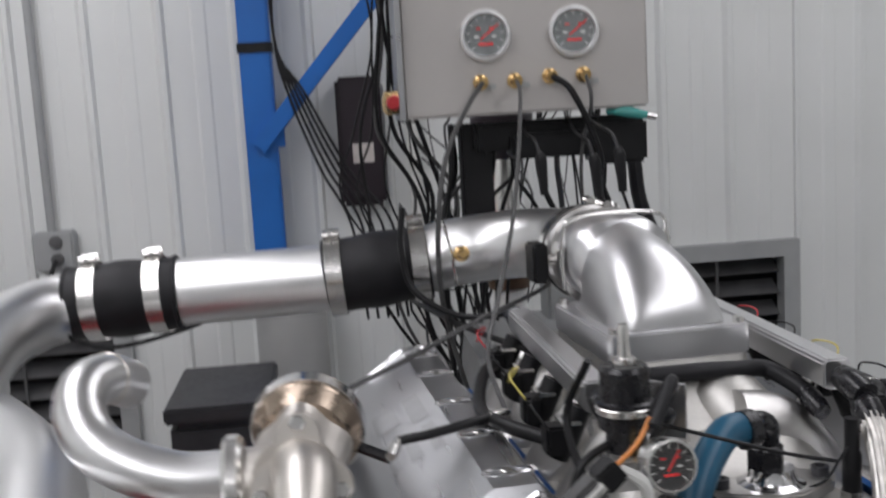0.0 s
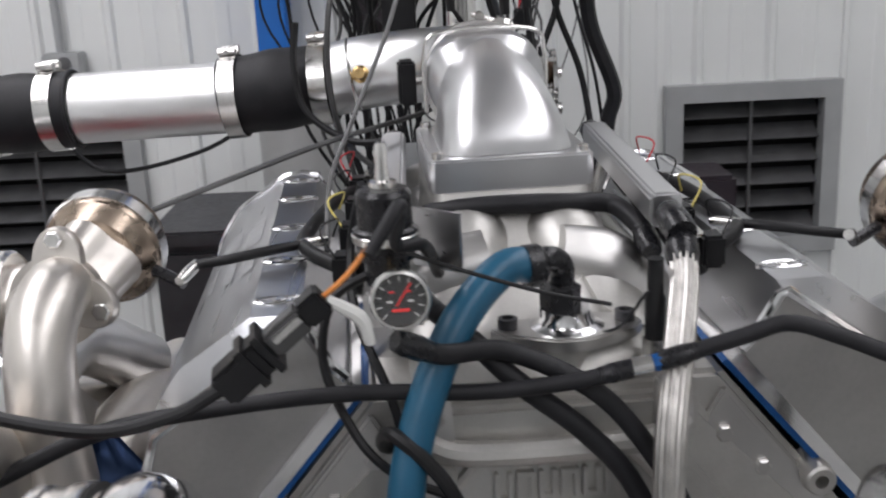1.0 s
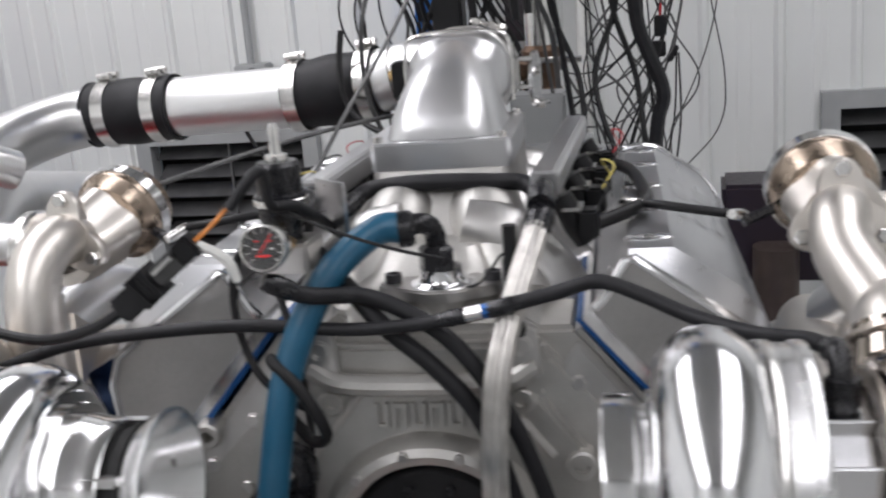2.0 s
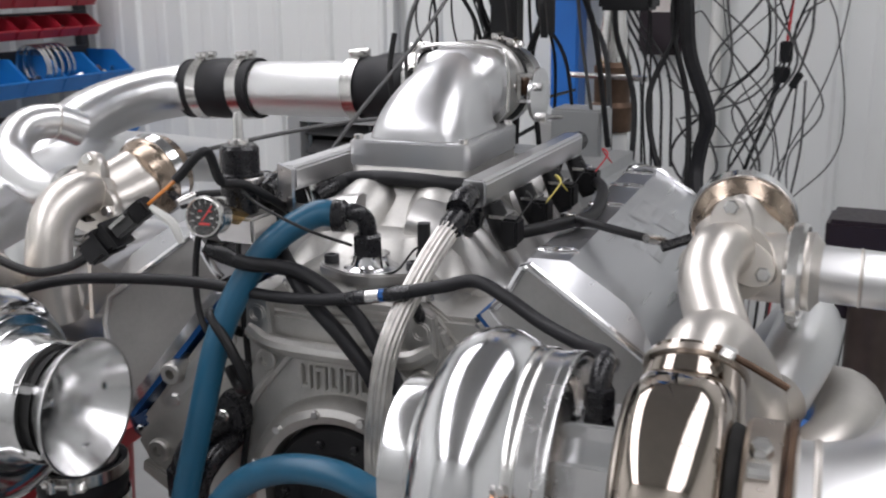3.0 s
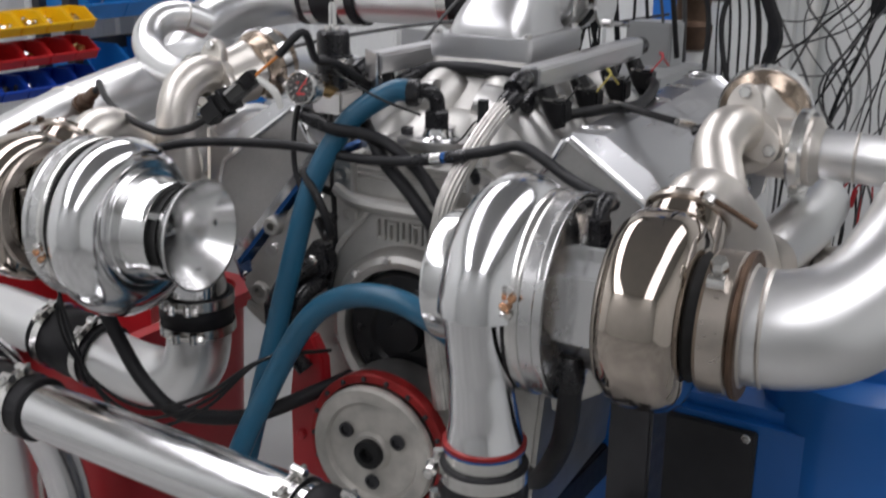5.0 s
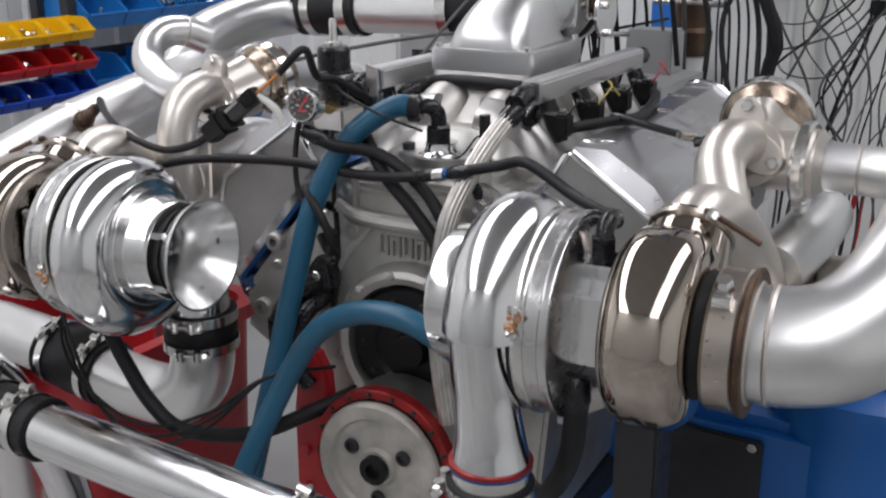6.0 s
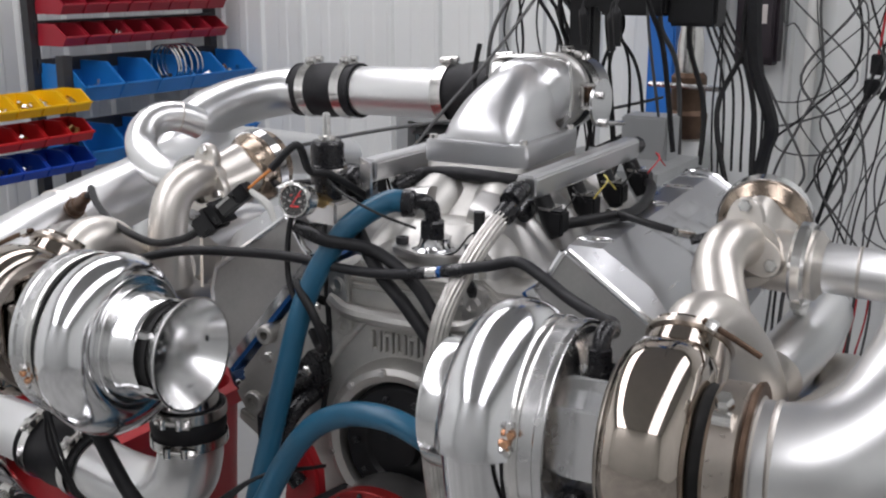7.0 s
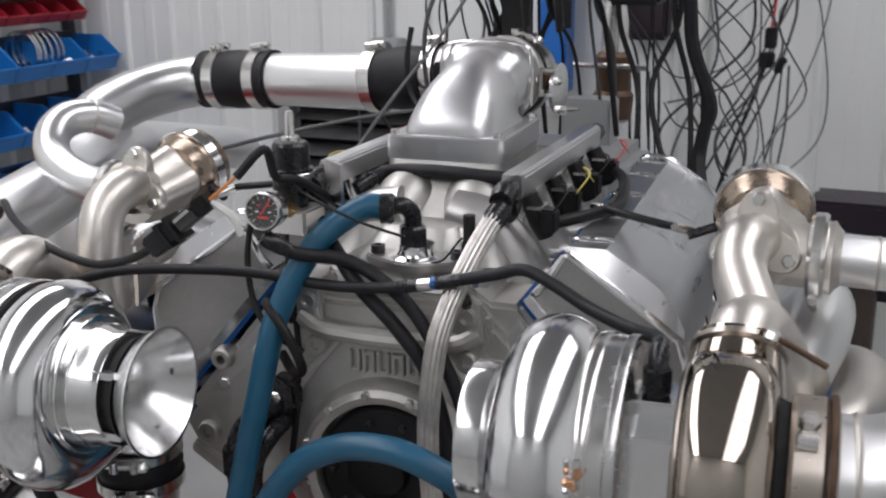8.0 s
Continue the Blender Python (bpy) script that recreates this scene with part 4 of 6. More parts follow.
def wastegate(s, body_at, group="wastegates"):
    b = V(body_at)
    ax = V((-s * 0.12, 0.95, 0.2)).normalized()
    t = thing("wastegate", b, "stainless wastegate with a tinted dome and bolted clamp", "wastegate", group)
    part("dome", disc([(0.05, 0.03), (0.054, 0.044), (0.066, 0.05), (0.07, 0.055), (0.078, 0.057), (0.084, 0.057), (0.09, 0.054), (0.11, 0.05), (0.122, 0.036), (0.126, 0.02)], b, ax, 48), stainless_can, t, "brown-tinted dome")
    part("rim_band", lathe([(0.076, 0.056), (0.076, 0.0585), (0.092, 0.0585), (0.092, 0.054)], b, ax, 48), spun, t)
    part("body", loft([[b + turn(ax) @ V((k * r * (1 + 0.12 * math.cos(4 * a)) * math.cos(a), k * r * (1 + 0.12 * math.cos(4 * a)) * math.sin(a), d)) for a in [2 * math.pi * i / 40 for i in range(40)]] for d, r, k in ((-0.03, 0.03, 1), (-0.022, 0.036, 1), (0.0, 0.04, 1), (0.028, 0.042, 1), (0.046, 0.044, 1), (0.056, 0.036, 1))]), stainless, t)
    # three-lobed bolted plate on the inlet side
    face = V((0, -1, 0.22)).normalized()
    fm = turn(face)
    up = fm.inverted() @ V((0, 0, 1))
    a0 = math.atan2(up.y, up.x)
    outline = [(0.0405 + 0.0135 * math.cos(3 * (a - a0)), a) for a in [2 * math.pi * i / 48 for i in range(48)]]
    fc = b + V((-s * 0.004, -0.036, 0.014))
    part("inlet_plate", loft([[fc + fm @ V((r * k * math.cos(a), r * k * math.sin(a), d)) for r, a in outline] for d, k in ((-0.012, 0.9), (-0.006, 1.0), (0.003, 1.0), (0.006, 0.96), (0.0062, 0.6))]), stainless, t, "bright three-bolt inlet plate", sharp=50)
    for k in range(3):
        a = a0 + 2 * math.pi * k / 3
        part("bolt", bolt_head(fc + fm @ V((0.0425 * math.cos(a), 0.0425 * math.sin(a), 0.005)), face, 0.008, 0.008), clamp_steel, t)
    vx = V((s, 0, 0))
    part("side_port", disc([(0.0, 0.036), (0.05, 0.036)], b + V((s * 0.01, 0.0, -0.01)), vx, 32), stainless, t)
    part("clamp_ring", lathe([(0.05, 0.032), (0.05, 0.046), (0.054, 0.049), (0.064, 0.049), (0.068, 0.046), (0.068, 0.032)], b + V((0.0, 0.0, -0.01)), vx, 40), clamp_steel, t)
    part("clamp_bolt", tube([b + V((s * 0.059, -0.03, -0.052)), b + V((s * 0.059, 0.0, -0.068)), b + V((s * 0.059, 0.03, -0.058))], 0.006, 8, 3), clamp_steel, t)
    part("air_fitting", tube([b + ax * 0.09 + V((-s * 0.05, -0.03, -0.02)), b + ax * 0.09 + V((-s * 0.08, -0.045, -0.03))], 0.006, 8, 2), anodised, t, "black air fitting")
    return t


WGR, WGL = V((0.409, 0.978, 1.204)), V((-0.412, 0.955, 1.202))
wastegate(1, WGR)
wastegate(-1, WGL)


def collector(s, wg, tb):
    t = thing("exhaust_manifold", (s * 0.42, 1.0, 1.0), "satin stainless exhaust manifold with welded primaries", "manifold", "exhaust manifolds")
    part("gate_tube", tube([wg + V((0, -0.005, 0)), wg + V((-s * 0.006, -0.045, 0.016)), wg + V((-s * 0.01, -0.08, 0.016)), wg + V((-s * 0.009, -0.11, -0.006)), *((V(tb) + V((0, 0.18, 0.062)), V(tb) + V((0.004, 0.14, 0.04))) if s > 0 else (wg + V((0.01, -0.125, -0.06)), wg + V((0.01, -0.12, -0.13))))], [0.03, 0.028, 0.028, 0.028, 0.029, 0.032], 32, 8), stainless, t)
    part("gate_flange", lathe([(-0.004, 0.028), (-0.004, 0.041), (0.008, 0.041), (0.008, 0.028)], wg + V((0, -0.036, 0.003)), (0, 1, -0.1), 36), stainless, t)
    part("collector", tube([V(tb) + V((0, 0.065, 0.055)), V(tb) + V((0, 0.1, 0.078)), V(tb) + V((s * 0.008, 0.145, 0.064)), V(tb) + V((s * 0.02, 0.21, 0.0)), (s * 0.44, 0.95, 0.99), (s * 0.42, 1.05, 1.0), (s * 0.41, 1.3, 0.98)], [0.032, 0.034, 0.034, 0.037, 0.042, 0.045, 0.042], 32, 8), stainless, t)
    for i, y in enumerate((0.96, 1.09, 1.23, 1.36)):
        part("primary", tube([(s * 0.27, y, 0.945), (s * 0.33, y - 0.005, 0.925), (s * 0.38, y - 0.03, 0.95), (s * 0.42, y - 0.08, 0.99)], 0.027, 20, 6), stainless, t)
    part("flange_plate", prism([(s * 0.285, 0.985), (s * 0.24, 0.9), (s * 0.252, 0.894), (s * 0.297, 0.979)], 0.9, 1.42), cast_smooth, t, bevel=0.002)
    part("gusset", prism([(0.905, 1.135), (0.96, 1.09), (0.9, 1.05)], s * 0.405, s * 0.411, "yz"), stainless, t)
    part("upper_primary", tube([(s * 0.46, 0.9, 1.08), (s * 0.475, 1.0, 1.1), (s * 0.47, 1.1, 1.1), (s * 0.43, 1.2, 1.03)], 0.036, 24, 6), tube_alu, t)
    part("second_primary", tube([(s * 0.5, 0.84, 1.03), (s * 0.53, 0.93, 1.04), (s * 0.52, 1.08, 1.02), (s * 0.45, 1.25, 0.96)], 0.036, 24, 6), stainless, t)
    return t


collector(1, WGR, (RT[0] + 0.145, RT[1] + 0.014, RT[2] + 0.004))
collector(-1, WGL, (LT[0] - 0.163, LT[1] + 0.01, LT[2]))
gr = thing("gate_outlet_tube", (0.5, 1.0, 1.2), "satin exhaust outlet tube leaving the wastegate", "pipe", "wastegate outlet tubes")
part("tube", tube([WGR + V((0.066, 0, -0.01)), WGR + V((0.12, 0.002, -0.012)), WGR + V((0.17, 0.01, -0.012)), WGR + V((0.22, 0.025, 0.01)), WGR + V((0.3, 0.04, 0.03)), WGR + V((0.5, 0.06, 0.05)), WGR + V((0.8, 0.06, -0.1)), WGR + V((0.9, 0.06, -0.5)), WGR + V((0.9, 0.06, -1.19))], 0.029, 32, 6), tube_alu, gr)
part("end_flange", lathe([(-0.005, 0.028), (-0.005, 0.04), (0.003, 0.041), (0.006, 0.036), (0.012, 0.03)], WGR + V((0.072, 0, -0.01)), (1, 0, 0), 36), stainless, gr)
for k, f in ((0.12, -0.012), (0.22, 0.01)):
    part("weld_bead", lathe([(-0.0025, 0.0285), (0, 0.0305), (0.0025, 0.0285)], WGR + V((k, 0.002 if k < 0.2 else 0.025, f)), (1, 0.08, 0.12 if k > 0.2 else 0), 32), stainless, gr)
gl = thing("gate_outlet_tube", (-0.55, 1.0, 1.25), "polished U-bent exhaust tube leaving the wastegate", "pipe", "wastegate outlet tubes")
u_path = spline([WGL + V((-0.06, 0, 0.0)), (-0.52, 0.955, 1.204), (-0.566, 0.962, 1.218), (-0.6, 0.975, 1.238), (-0.617, 0.998, 1.262), (-0.617, 1.03, 1.279), (-0.603, 1.065, 1.28), (-0.588, 1.1, 1.264)], 8)
part("tube", join(sweep(u_path, 0.026, 32, False), sweep(u_path, 0.0238, 32, False)), tube_alu, gl)
part("weld_bead", lathe([(-0.002, 0.0257), (0, 0.0272), (0.002, 0.0257)], (-0.603, 1.065, 1.28), (0.4, 0.9, -0.25), 32), stainless, gl)

# ---- fuel rails, injectors ----
PLACE = turned(1.2, (0.022, 0.884), (0.002, 0, 0.012))


def fuel_rail(s):
    x = s * 0.122
    t = thing("fuel_rail", (x, 1.16, 1.235), "brushed extruded aluminium fuel rail with black end fittings", "fuel rail", "fuel rails")
    part("extrusion", prism([(x - 0.014, 1.228), (x - 0.0145, 1.252), (x - 0.011, 1.256), (x + 0.011, 1.256), (x + 0.0145, 1.252), (x + 0.014, 1.228), (x + 0.008, 1.224), (x - 0.008, 1.224)], 0.945, 1.32), hood_alu, t, bevel=0.002)
    part("front_fitting", tube([(x, 0.935, 1.24), (x, 0.915, 1.238), (x + 0.002, 0.895, 1.232)], [0.0125, 0.0145, 0.0135], 12, 3), anodised, t, "black anodised hose end")
    part("rear_fitting", tube([(x, 1.315, 1.24), (x, 1.35, 1.24)], 0.014, 8, 2), anodised, t)
    for i, y in enumerate((0.965, 1.07, 1.175, 1.28)):
        p = part("injector", tube([(s * 0.135, y, 1.226), (s * 0.15, y, 1.195), (s * 0.158, y, 1.175)], [0.012, 0.014, 0.009], 14, 3), plastic, t, "black fuel injector")
        part("connector", box((s * 0.165, y - 0.012, 1.2), (0.02, 0.026, 0.03)), plastic, p, bevel=0.003)
        part("spring_clip", box((s * 0.148, y, 1.214), (0.02, 0.03, 0.004)), clamp_steel, p)
        part("wire", tube([(s * 0.17, y - 0.02, 1.21), (s * 0.185, y - 0.005, 1.235), (s * 0.17, y + 0.02, 1.238), (s * 0.178, y + 0.045, 1.215)], 0.0011, 6, 6), yellow_wire if i == 1 else (red_wire if i == 3 else cable_black), p)
    for y in (1.0, 1.25):
        part("standoff", tube([(x, y, 1.225), (s * 0.105, y, 1.17)], 0.008, 10, 2), clamp_steel, t)
    return t


fuel_rail(1)
fuel_rail(-1)

# ---- hoses ----
PLACE = Matrix.Identity(4)


def hose(name, pts, r, mat, label, ends=(), seg=18, n=10, category="hose", group="", collar=anodised):
    t = thing(name, pts[0], label, category, group)
    if mat is braid:
        lobes = [((1 + 0.07 * math.cos(14 * a)) * math.cos(a), (1 + 0.07 * math.cos(14 * a)) * math.sin(a)) for a in [2 * math.pi * i / 90 for i in range(90)]]
        part("hose_body", sweep(spline(pts, n), r, 90, True, lobes), mat, t, sharp=80)
    else:
        part("hose_body", tube(pts, r, seg, n), mat, t)
    path = spline(pts, n)
    for e in ends:
        a, b = (path[0], path[2]) if e == 0 else (path[-1], path[-3])
        d = (b - a).normalized()
        part("hose_end", disc([(-0.012, r * 0.95), (-0.004, r * 1.2), (0.012, r * 1.22), (0.016, r * 1.1), (0.022, r * 1.06)], a, d, 12), collar, t, "black anodised hose end")
    return t


bh = hose("coolant_hose", [(0.002, 0.868, 1.232), (-0.03, 0.855, 1.233), (-0.072, 0.815, 1.195), (-0.106, 0.78, 1.115), (-0.122, 0.75, 1.01), (-0.138, 0.715, 0.88), (-0.155, 0.67, 0.72), (-0.168, 0.62, 0.55), (-0.16, 0.56, 0.3), (-0.2, 0.56, 0.02)], 0.0148, blue_hose, "thick blue rubber coolant hose rising to the water neck", seg=22)
part("elbow", tube([(-0.006, 0.867, 1.233), (0.012, 0.873, 1.236), (0.022, 0.88, 1.226), (0.022, 0.884, 1.205)], 0.0105, 16, 6), anodised, bh, "black anodised elbow fitting")
part("swivel_nut", disc([(0, 0.0175), (0.034, 0.0175), (0.037, 0.014)], (0.021, 0.884, 1.174), (0, 0, 1), 6), anodised, bh)
part("collar", disc([(-0.006, 0.018), (0.006, 0.018), (0.01, 0.015)], (-0.004, 0.866, 1.2325), (1, 0.3, 0), 20), anodised, bh)
hose("coolant_hose", [(0.19, 0.7, 0.972), (0.135, 0.69, 1.006), (0.08, 0.69, 1.02), (0.015, 0.69, 1.01), (-0.042, 0.685, 0.97), (-0.09, 0.665, 0.88), (-0.125, 0.605, 0.74), (-0.145, 0.565, 0.55), (-0.155, 0.545, 0.3), (-0.19, 0.54, 0.02)], 0.0148, blue_hose, "thick blue rubber hose arching before the cam drive", (0,), seg=22)
hose("braided_fuel_line", [(0.125, 0.895, 1.233), (0.119, 0.86, 1.212), (0.108, 0.825, 1.175), (0.095, 0.79, 1.12), (0.09, 0.775, 1.06), (0.088, 0.77, 1.0), (0.092, 0.77, 0.93), (0.1, 0.775, 0.85)], 0.0118, braid, "braided stainless fuel line from the rail", (0,), 20)
hose("oil_feed_hose", [(-0.42, 0.75, 1.12), (-0.345, 0.79, 1.139), (-0.25, 0.8, 1.15), (-0.146, 0.8, 1.157), (-0.05, 0.8, 1.153), (0.02, 0.8, 1.158), (0.062, 0.8, 1.166)], 0.0066, rubber, "black rubber oil feed hose", (1,), 14, group="oil feed hoses")
tee = thing("tee_fitting", (0.12, 0.8, 1.18), "blue and silver tee fitting joining the oil hoses", "fitting")
part("silver_sleeve", tube([(0.06, 0.8, 1.1655), (0.082, 0.8, 1.17)], 0.0078, 12, 2), clamp_steel, tee)
part("blue_body", tube([(0.082, 0.8, 1.17), (0.094, 0.801, 1.173)], 0.0072, 8, 2), blue_gasket, tee, "blue anodised body")
part("leg", tube([(0.105, 0.802, 1.176), (0.107, 0.83, 1.15), (0.107, 0.845, 1.13)], 0.007, 8, 3), anodised, tee)
hose("oil_feed_hose", [(0.095, 0.801, 1.173), (0.15, 0.803, 1.187), (0.187, 0.802, 1.197), (0.225, 0.79, 1.188), (0.268, 0.77, 1.175), (0.318, 0.735, 1.172), (0.352, 0.69, 1.184), (0.364, 0.655, 1.19)], 0.0068, rubber, "black rubber oil feed hose ending at the turbocharger", (0,), 14, group="oil feed hoses")
of = thing("oil_feed_fitting", (0.36, 0.64, 1.15), "black anodised elbow screwed into the turbocharger", "fitting")
part("elbow", tube([(0.364, 0.66, 1.188), (0.366, 0.645, 1.194), (0.367, 0.63, 1.19), (0.368, 0.622, 1.172)], 0.009, 12, 4), anodised, of)
part("nut", disc([(0, 0.0125), (0.02, 0.0125), (0.024, 0.01)], (0.368, 0.622, 1.182), (0, 0, -1), 6), anodised, of)
part("adapter", disc([(0, 0.009), (0.03, 0.009)], (0.368, 0.622, 1.162), (0, 0, -1), 8), anodised, of)
hose("breather_hose", [(-0.1, 0.87, 1.21), (-0.06, 0.84, 1.185), (-0.02, 0.82, 1.15), (0.03, 0.812, 1.11), (0.07, 0.81, 1.06), (0.1, 0.8, 0.98), (0.12, 0.79, 0.88), (0.13, 0.8, 0.75)], 0.0088, rubber, "black rubber hose running down the front casting", (0,), 14)
hose("return_hose", [(-0.105, 0.775, 1.205), (-0.08, 0.79, 1.19), (-0.03, 0.82, 1.178), (0.03, 0.815, 1.15), (0.07, 0.81, 1.11), (0.11, 0.805, 1.04), (0.14, 0.8, 0.94), (0.15, 0.8, 0.8)], 0.0082, rubber, "black rubber hose below the pressure gauge", (0,), 14)
hose("cross_over_hose", [(-0.105, 1.0, 1.225), (-0.09, 1.035, 1.236), (-0.05, 1.027, 1.243), (0.0, 1.024, 1.245), (0.05, 1.026, 1.243), (0.088, 1.036, 1.238), (0.108, 1.0, 1.226), (0.112, 0.97, 1.215)], 0.0095, rubber, "black hose wrapped round the elbow's base", (0, 1), 14)
hose("vacuum_hose", [(-0.09, 0.9, 1.06), (-0.13, 0.84, 1.09), (-0.12, 0.78, 1.13), (-0.085, 0.765, 1.1), (-0.07, 0.77, 1.06), (-0.09, 0.785, 1.045), (-0.115, 0.8, 1.06)], 0.006, cable_black, "thin black looped hose", (), 10)
for s in (-1, 1):
    hose("gate_air_hose", [(s * 0.2, 1.05, 1.21), (s * 0.235, 1.02, 1.213), (s * 0.28, 1.01, 1.208), (s * 0.31, 1.012, 1.203), (WGR if s > 0 else WGL) + V((-s * 0.094, 0.04, -0.003))], 0.005, cable_black, "black air hose to the wastegate", (0, 1), 12, group="wastegate air hoses", collar=clamp_steel)
    hose("rail_side_hose", [(s * 0.145, 1.3, 1.21), (s * 0.19, 1.22, 1.212), (s * 0.215, 1.1, 1.205), (s * 0.205, 1.02, 1.21), (s * 0.165, 0.97, 1.205)], 0.0075, cable_black, "black wiring hose beside the fuel rail", (), 12, group="rail wiring")
bf = thing("block_hose_fitting", (-0.13, 0.8, 0.98), "black anodised angled fittings bolted to the block", "fitting")
part("flange", prism([(-0.166, 0.985), (-0.132, 1.026), (-0.112, 1.018), (-0.104, 0.985), (-0.142, 0.945)], 0.81, 0.83), anodised, bf, bevel=0.003)
part("bolt", bolt_head((-0.132, 0.812, 0.997), (0, -1, 0), 0.008, 0.007), clamp_steel, bf)
part("elbow", tube([(-0.138, 0.82, 0.985), (-0.15, 0.79, 0.975), (-0.165, 0.775, 0.95), (-0.168, 0.772, 0.91), (-0.16, 0.77, 0.87)], 0.0155, 14, 5), anodised, bf)
part("hose_end", disc([(0, 0.019), (0.034, 0.019)], (-0.168, 0.773, 0.94), (0, 0, -1), 8), anodised, bf)
part("second_elbow", tube([(-0.128, 0.82, 0.965), (-0.13, 0.785, 0.955), (-0.142, 0.768, 0.925), (-0.142, 0.765, 0.88), (-0.12, 0.77, 0.85)], 0.0125, 14, 5), anodised, bf)
hose("drain_hose", [(-0.385, 0.64, 0.995), (-0.365, 0.64, 0.93), (-0.335, 0.64, 0.88), (-0.3, 0.64, 0.838), (-0.256, 0.645, 0.806), (-0.2, 0.66, 0.802), (-0.14, 0.69, 0.81), (-0.09, 0.76, 0.83), (-0.06, 0.85, 0.84)], 0.0105, rubber, "black rubber oil drain hose under the turbocharger", (0, 1), 16, group="oil drain hoses")
hose("drain_hose", [(0.36, 0.59, 1.035), (0.362, 0.585, 1.0), (0.35, 0.6, 0.95), (0.31, 0.65, 0.88), (0.26, 0.72, 0.82), (0.2, 0.8, 0.78)], 0.012, rubber, "black rubber oil drain hose under the turbocharger", (0,), 16, group="oil drain hoses")

# ---- fuel pressure regulator with gauge ----
reg = thing("fuel_regulator", (-0.118, 0.85, 1.22), "black fuel pressure regulator with a clear nipple on top", "regulator")
part("body", disc([(0, 0.018), (0.025, 0.018), (0.026, 0.023), (0.04, 0.023), (0.042, 0.026), (0.05, 0.026), (0.052, 0.022), (0.078, 0.022), (0.082, 0.019)], (-0.12, 0.85, 1.225), (0, 0, 1), 32), anodised, reg)
part("ring", lathe([(0.04, 0.026), (0.041, 0.027), (0.046, 0.027), (0.047, 0.026)], (-0.12, 0.85, 1.225), (0, 0, 1), 32), clamp_steel, reg)
part("adjuster", disc([(0, 0.011), (0.006, 0.011), (0.007, 0.006), (0.02, 0.005), (0.03, 0.0055), (0.036, 0.004)], (-0.12, 0.85, 1.307), (0, 0, 1), 12), clamp_steel, reg)
part("base_block", box((-0.115, 0.85, 1.215), (0.05, 0.05, 0.03)), cast_smooth, reg, "silver fitting block", bevel=0.003)
part("bracket", box((-0.08, 0.88, 1.255), (0.003, 0.05, 0.05), Euler((0, 0, 0.9)).to_matrix()), brushed, reg)
part("stem", tube([(-0.112, 0.84, 1.225), (-0.11, 0.8, 1.24)], 0.009, 10, 2), brass, reg)


def dial(at, axis, r, face, label, name="pressure_gauge", needle=0.7, group=""):
    at, axis = V(at), V(axis).normalized()
    m = turn(axis)
    t = thing(name, at, label, "gauge", group)
    part("case", disc([(-0.022, r * 0.8), (-0.02, r * 0.93), (0, r * 0.95)], at, axis, 40), clamp_steel, t)
    part("bezel", lathe([(-0.003, r * 0.93), (-0.003, r * 1.03), (0.002, r * 1.06), (0.006, r * 1.0), (0.0065, r * 0.9), (0.002, r * 0.82)], at, axis, 48), bezel_chrome if r > 0.03 else clamp_steel, t, "bright bezel")
    f = part("face", disc([(0.0, r * 0.86), (0.0015, r * 0.86)], at, axis, 40), face, t)
    for k in range(11):
        a = radians(-135 + 27 * k)
        e = m @ V((math.sin(a), math.cos(a), 0))
        part("tick", box(at + e * r * 0.72 + axis * 0.002, (r * 0.03, r * 0.16, 0.0006), m @ Euler((0, 0, -a)).to_matrix()), white_plastic, f)
    part("needle", box(at + m @ V((math.sin(needle) * r * 0.22, math.cos(needle) * r * 0.22, 0.003)), (r * 0.06, r * 0.95, 0.001), m @ Euler((0, 0, -needle)).to_matrix()), gauge_red, t, "red needle")
    for dx, dz in ((-0.28, 0.28), (0.28, 0.28), (-0.36, -0.05), (0.36, -0.05)):
        part("scale_mark", box(at + m @ V((dx * r, dz * r, 0.0022)), (r * 0.2, r * 0.07, 0.0005), m), white_plastic if dz < 0 else gauge_red, f)
    part("scale_mark", box(at + m @ V((0, -r * 0.35, 0.0025)), (r * 0.6, r * 0.1, 0.0006), m), gauge_red, f)
    g = part("glass", disc([(0.0045, r * 0.85), (0.0055, r * 0.85)], at, axis, 40), glass, t)
    g.visible_shadow = False
    return t


dial((-0.108, 0.768, 1.243), (0.1, -1, 0.16), 0.0215, gauge_black, "small black-faced fuel pressure gauge with chrome bezel", needle=0.6)

# connector on the wideband lead
cn = thing("sensor_connector", (-0.2, 0.74, 1.22), "black plastic sensor connector with grey latch", "connector")
cd = V((0.62, 0.1, 0.5)).normalized()
cm = turn(cd)
c0 = V((-0.235, 0.727, 1.197))
part("plug", box(c0 + cd * 0.022, (0.028, 0.026, 0.042), cm), plastic, cn, bevel=0.003)
part("rib", box(c0 + cd * 0.03, (0.034, 0.032, 0.006), cm), plastic, cn)
part("rib", box(c0 + cd * 0.045, (0.034, 0.032, 0.005), cm), plastic, cn)
part("socket", box(c0 + cd * 0.063, (0.021, 0.02, 0.034), cm), cable_grey, cn, "grey socket", bevel=0.003)
part("latch_bar", box(c0 + cd * 0.066 + V((0, -0.012, 0.004)), (0.016, 0.004, 0.024), cm), clamp_steel, cn)
part("latch", box(c0 + cd * 0.088, (0.022, 0.02, 0.02), cm), plastic, cn, bevel=0.002)
part("wire", tube([c0 + cd * 0.095, c0 + cd * 0.12, c0 + cd * 0.14 + V((0, 0.01, 0.004))], 0.002, 8, 3), orange_wire, cn, "orange wire")
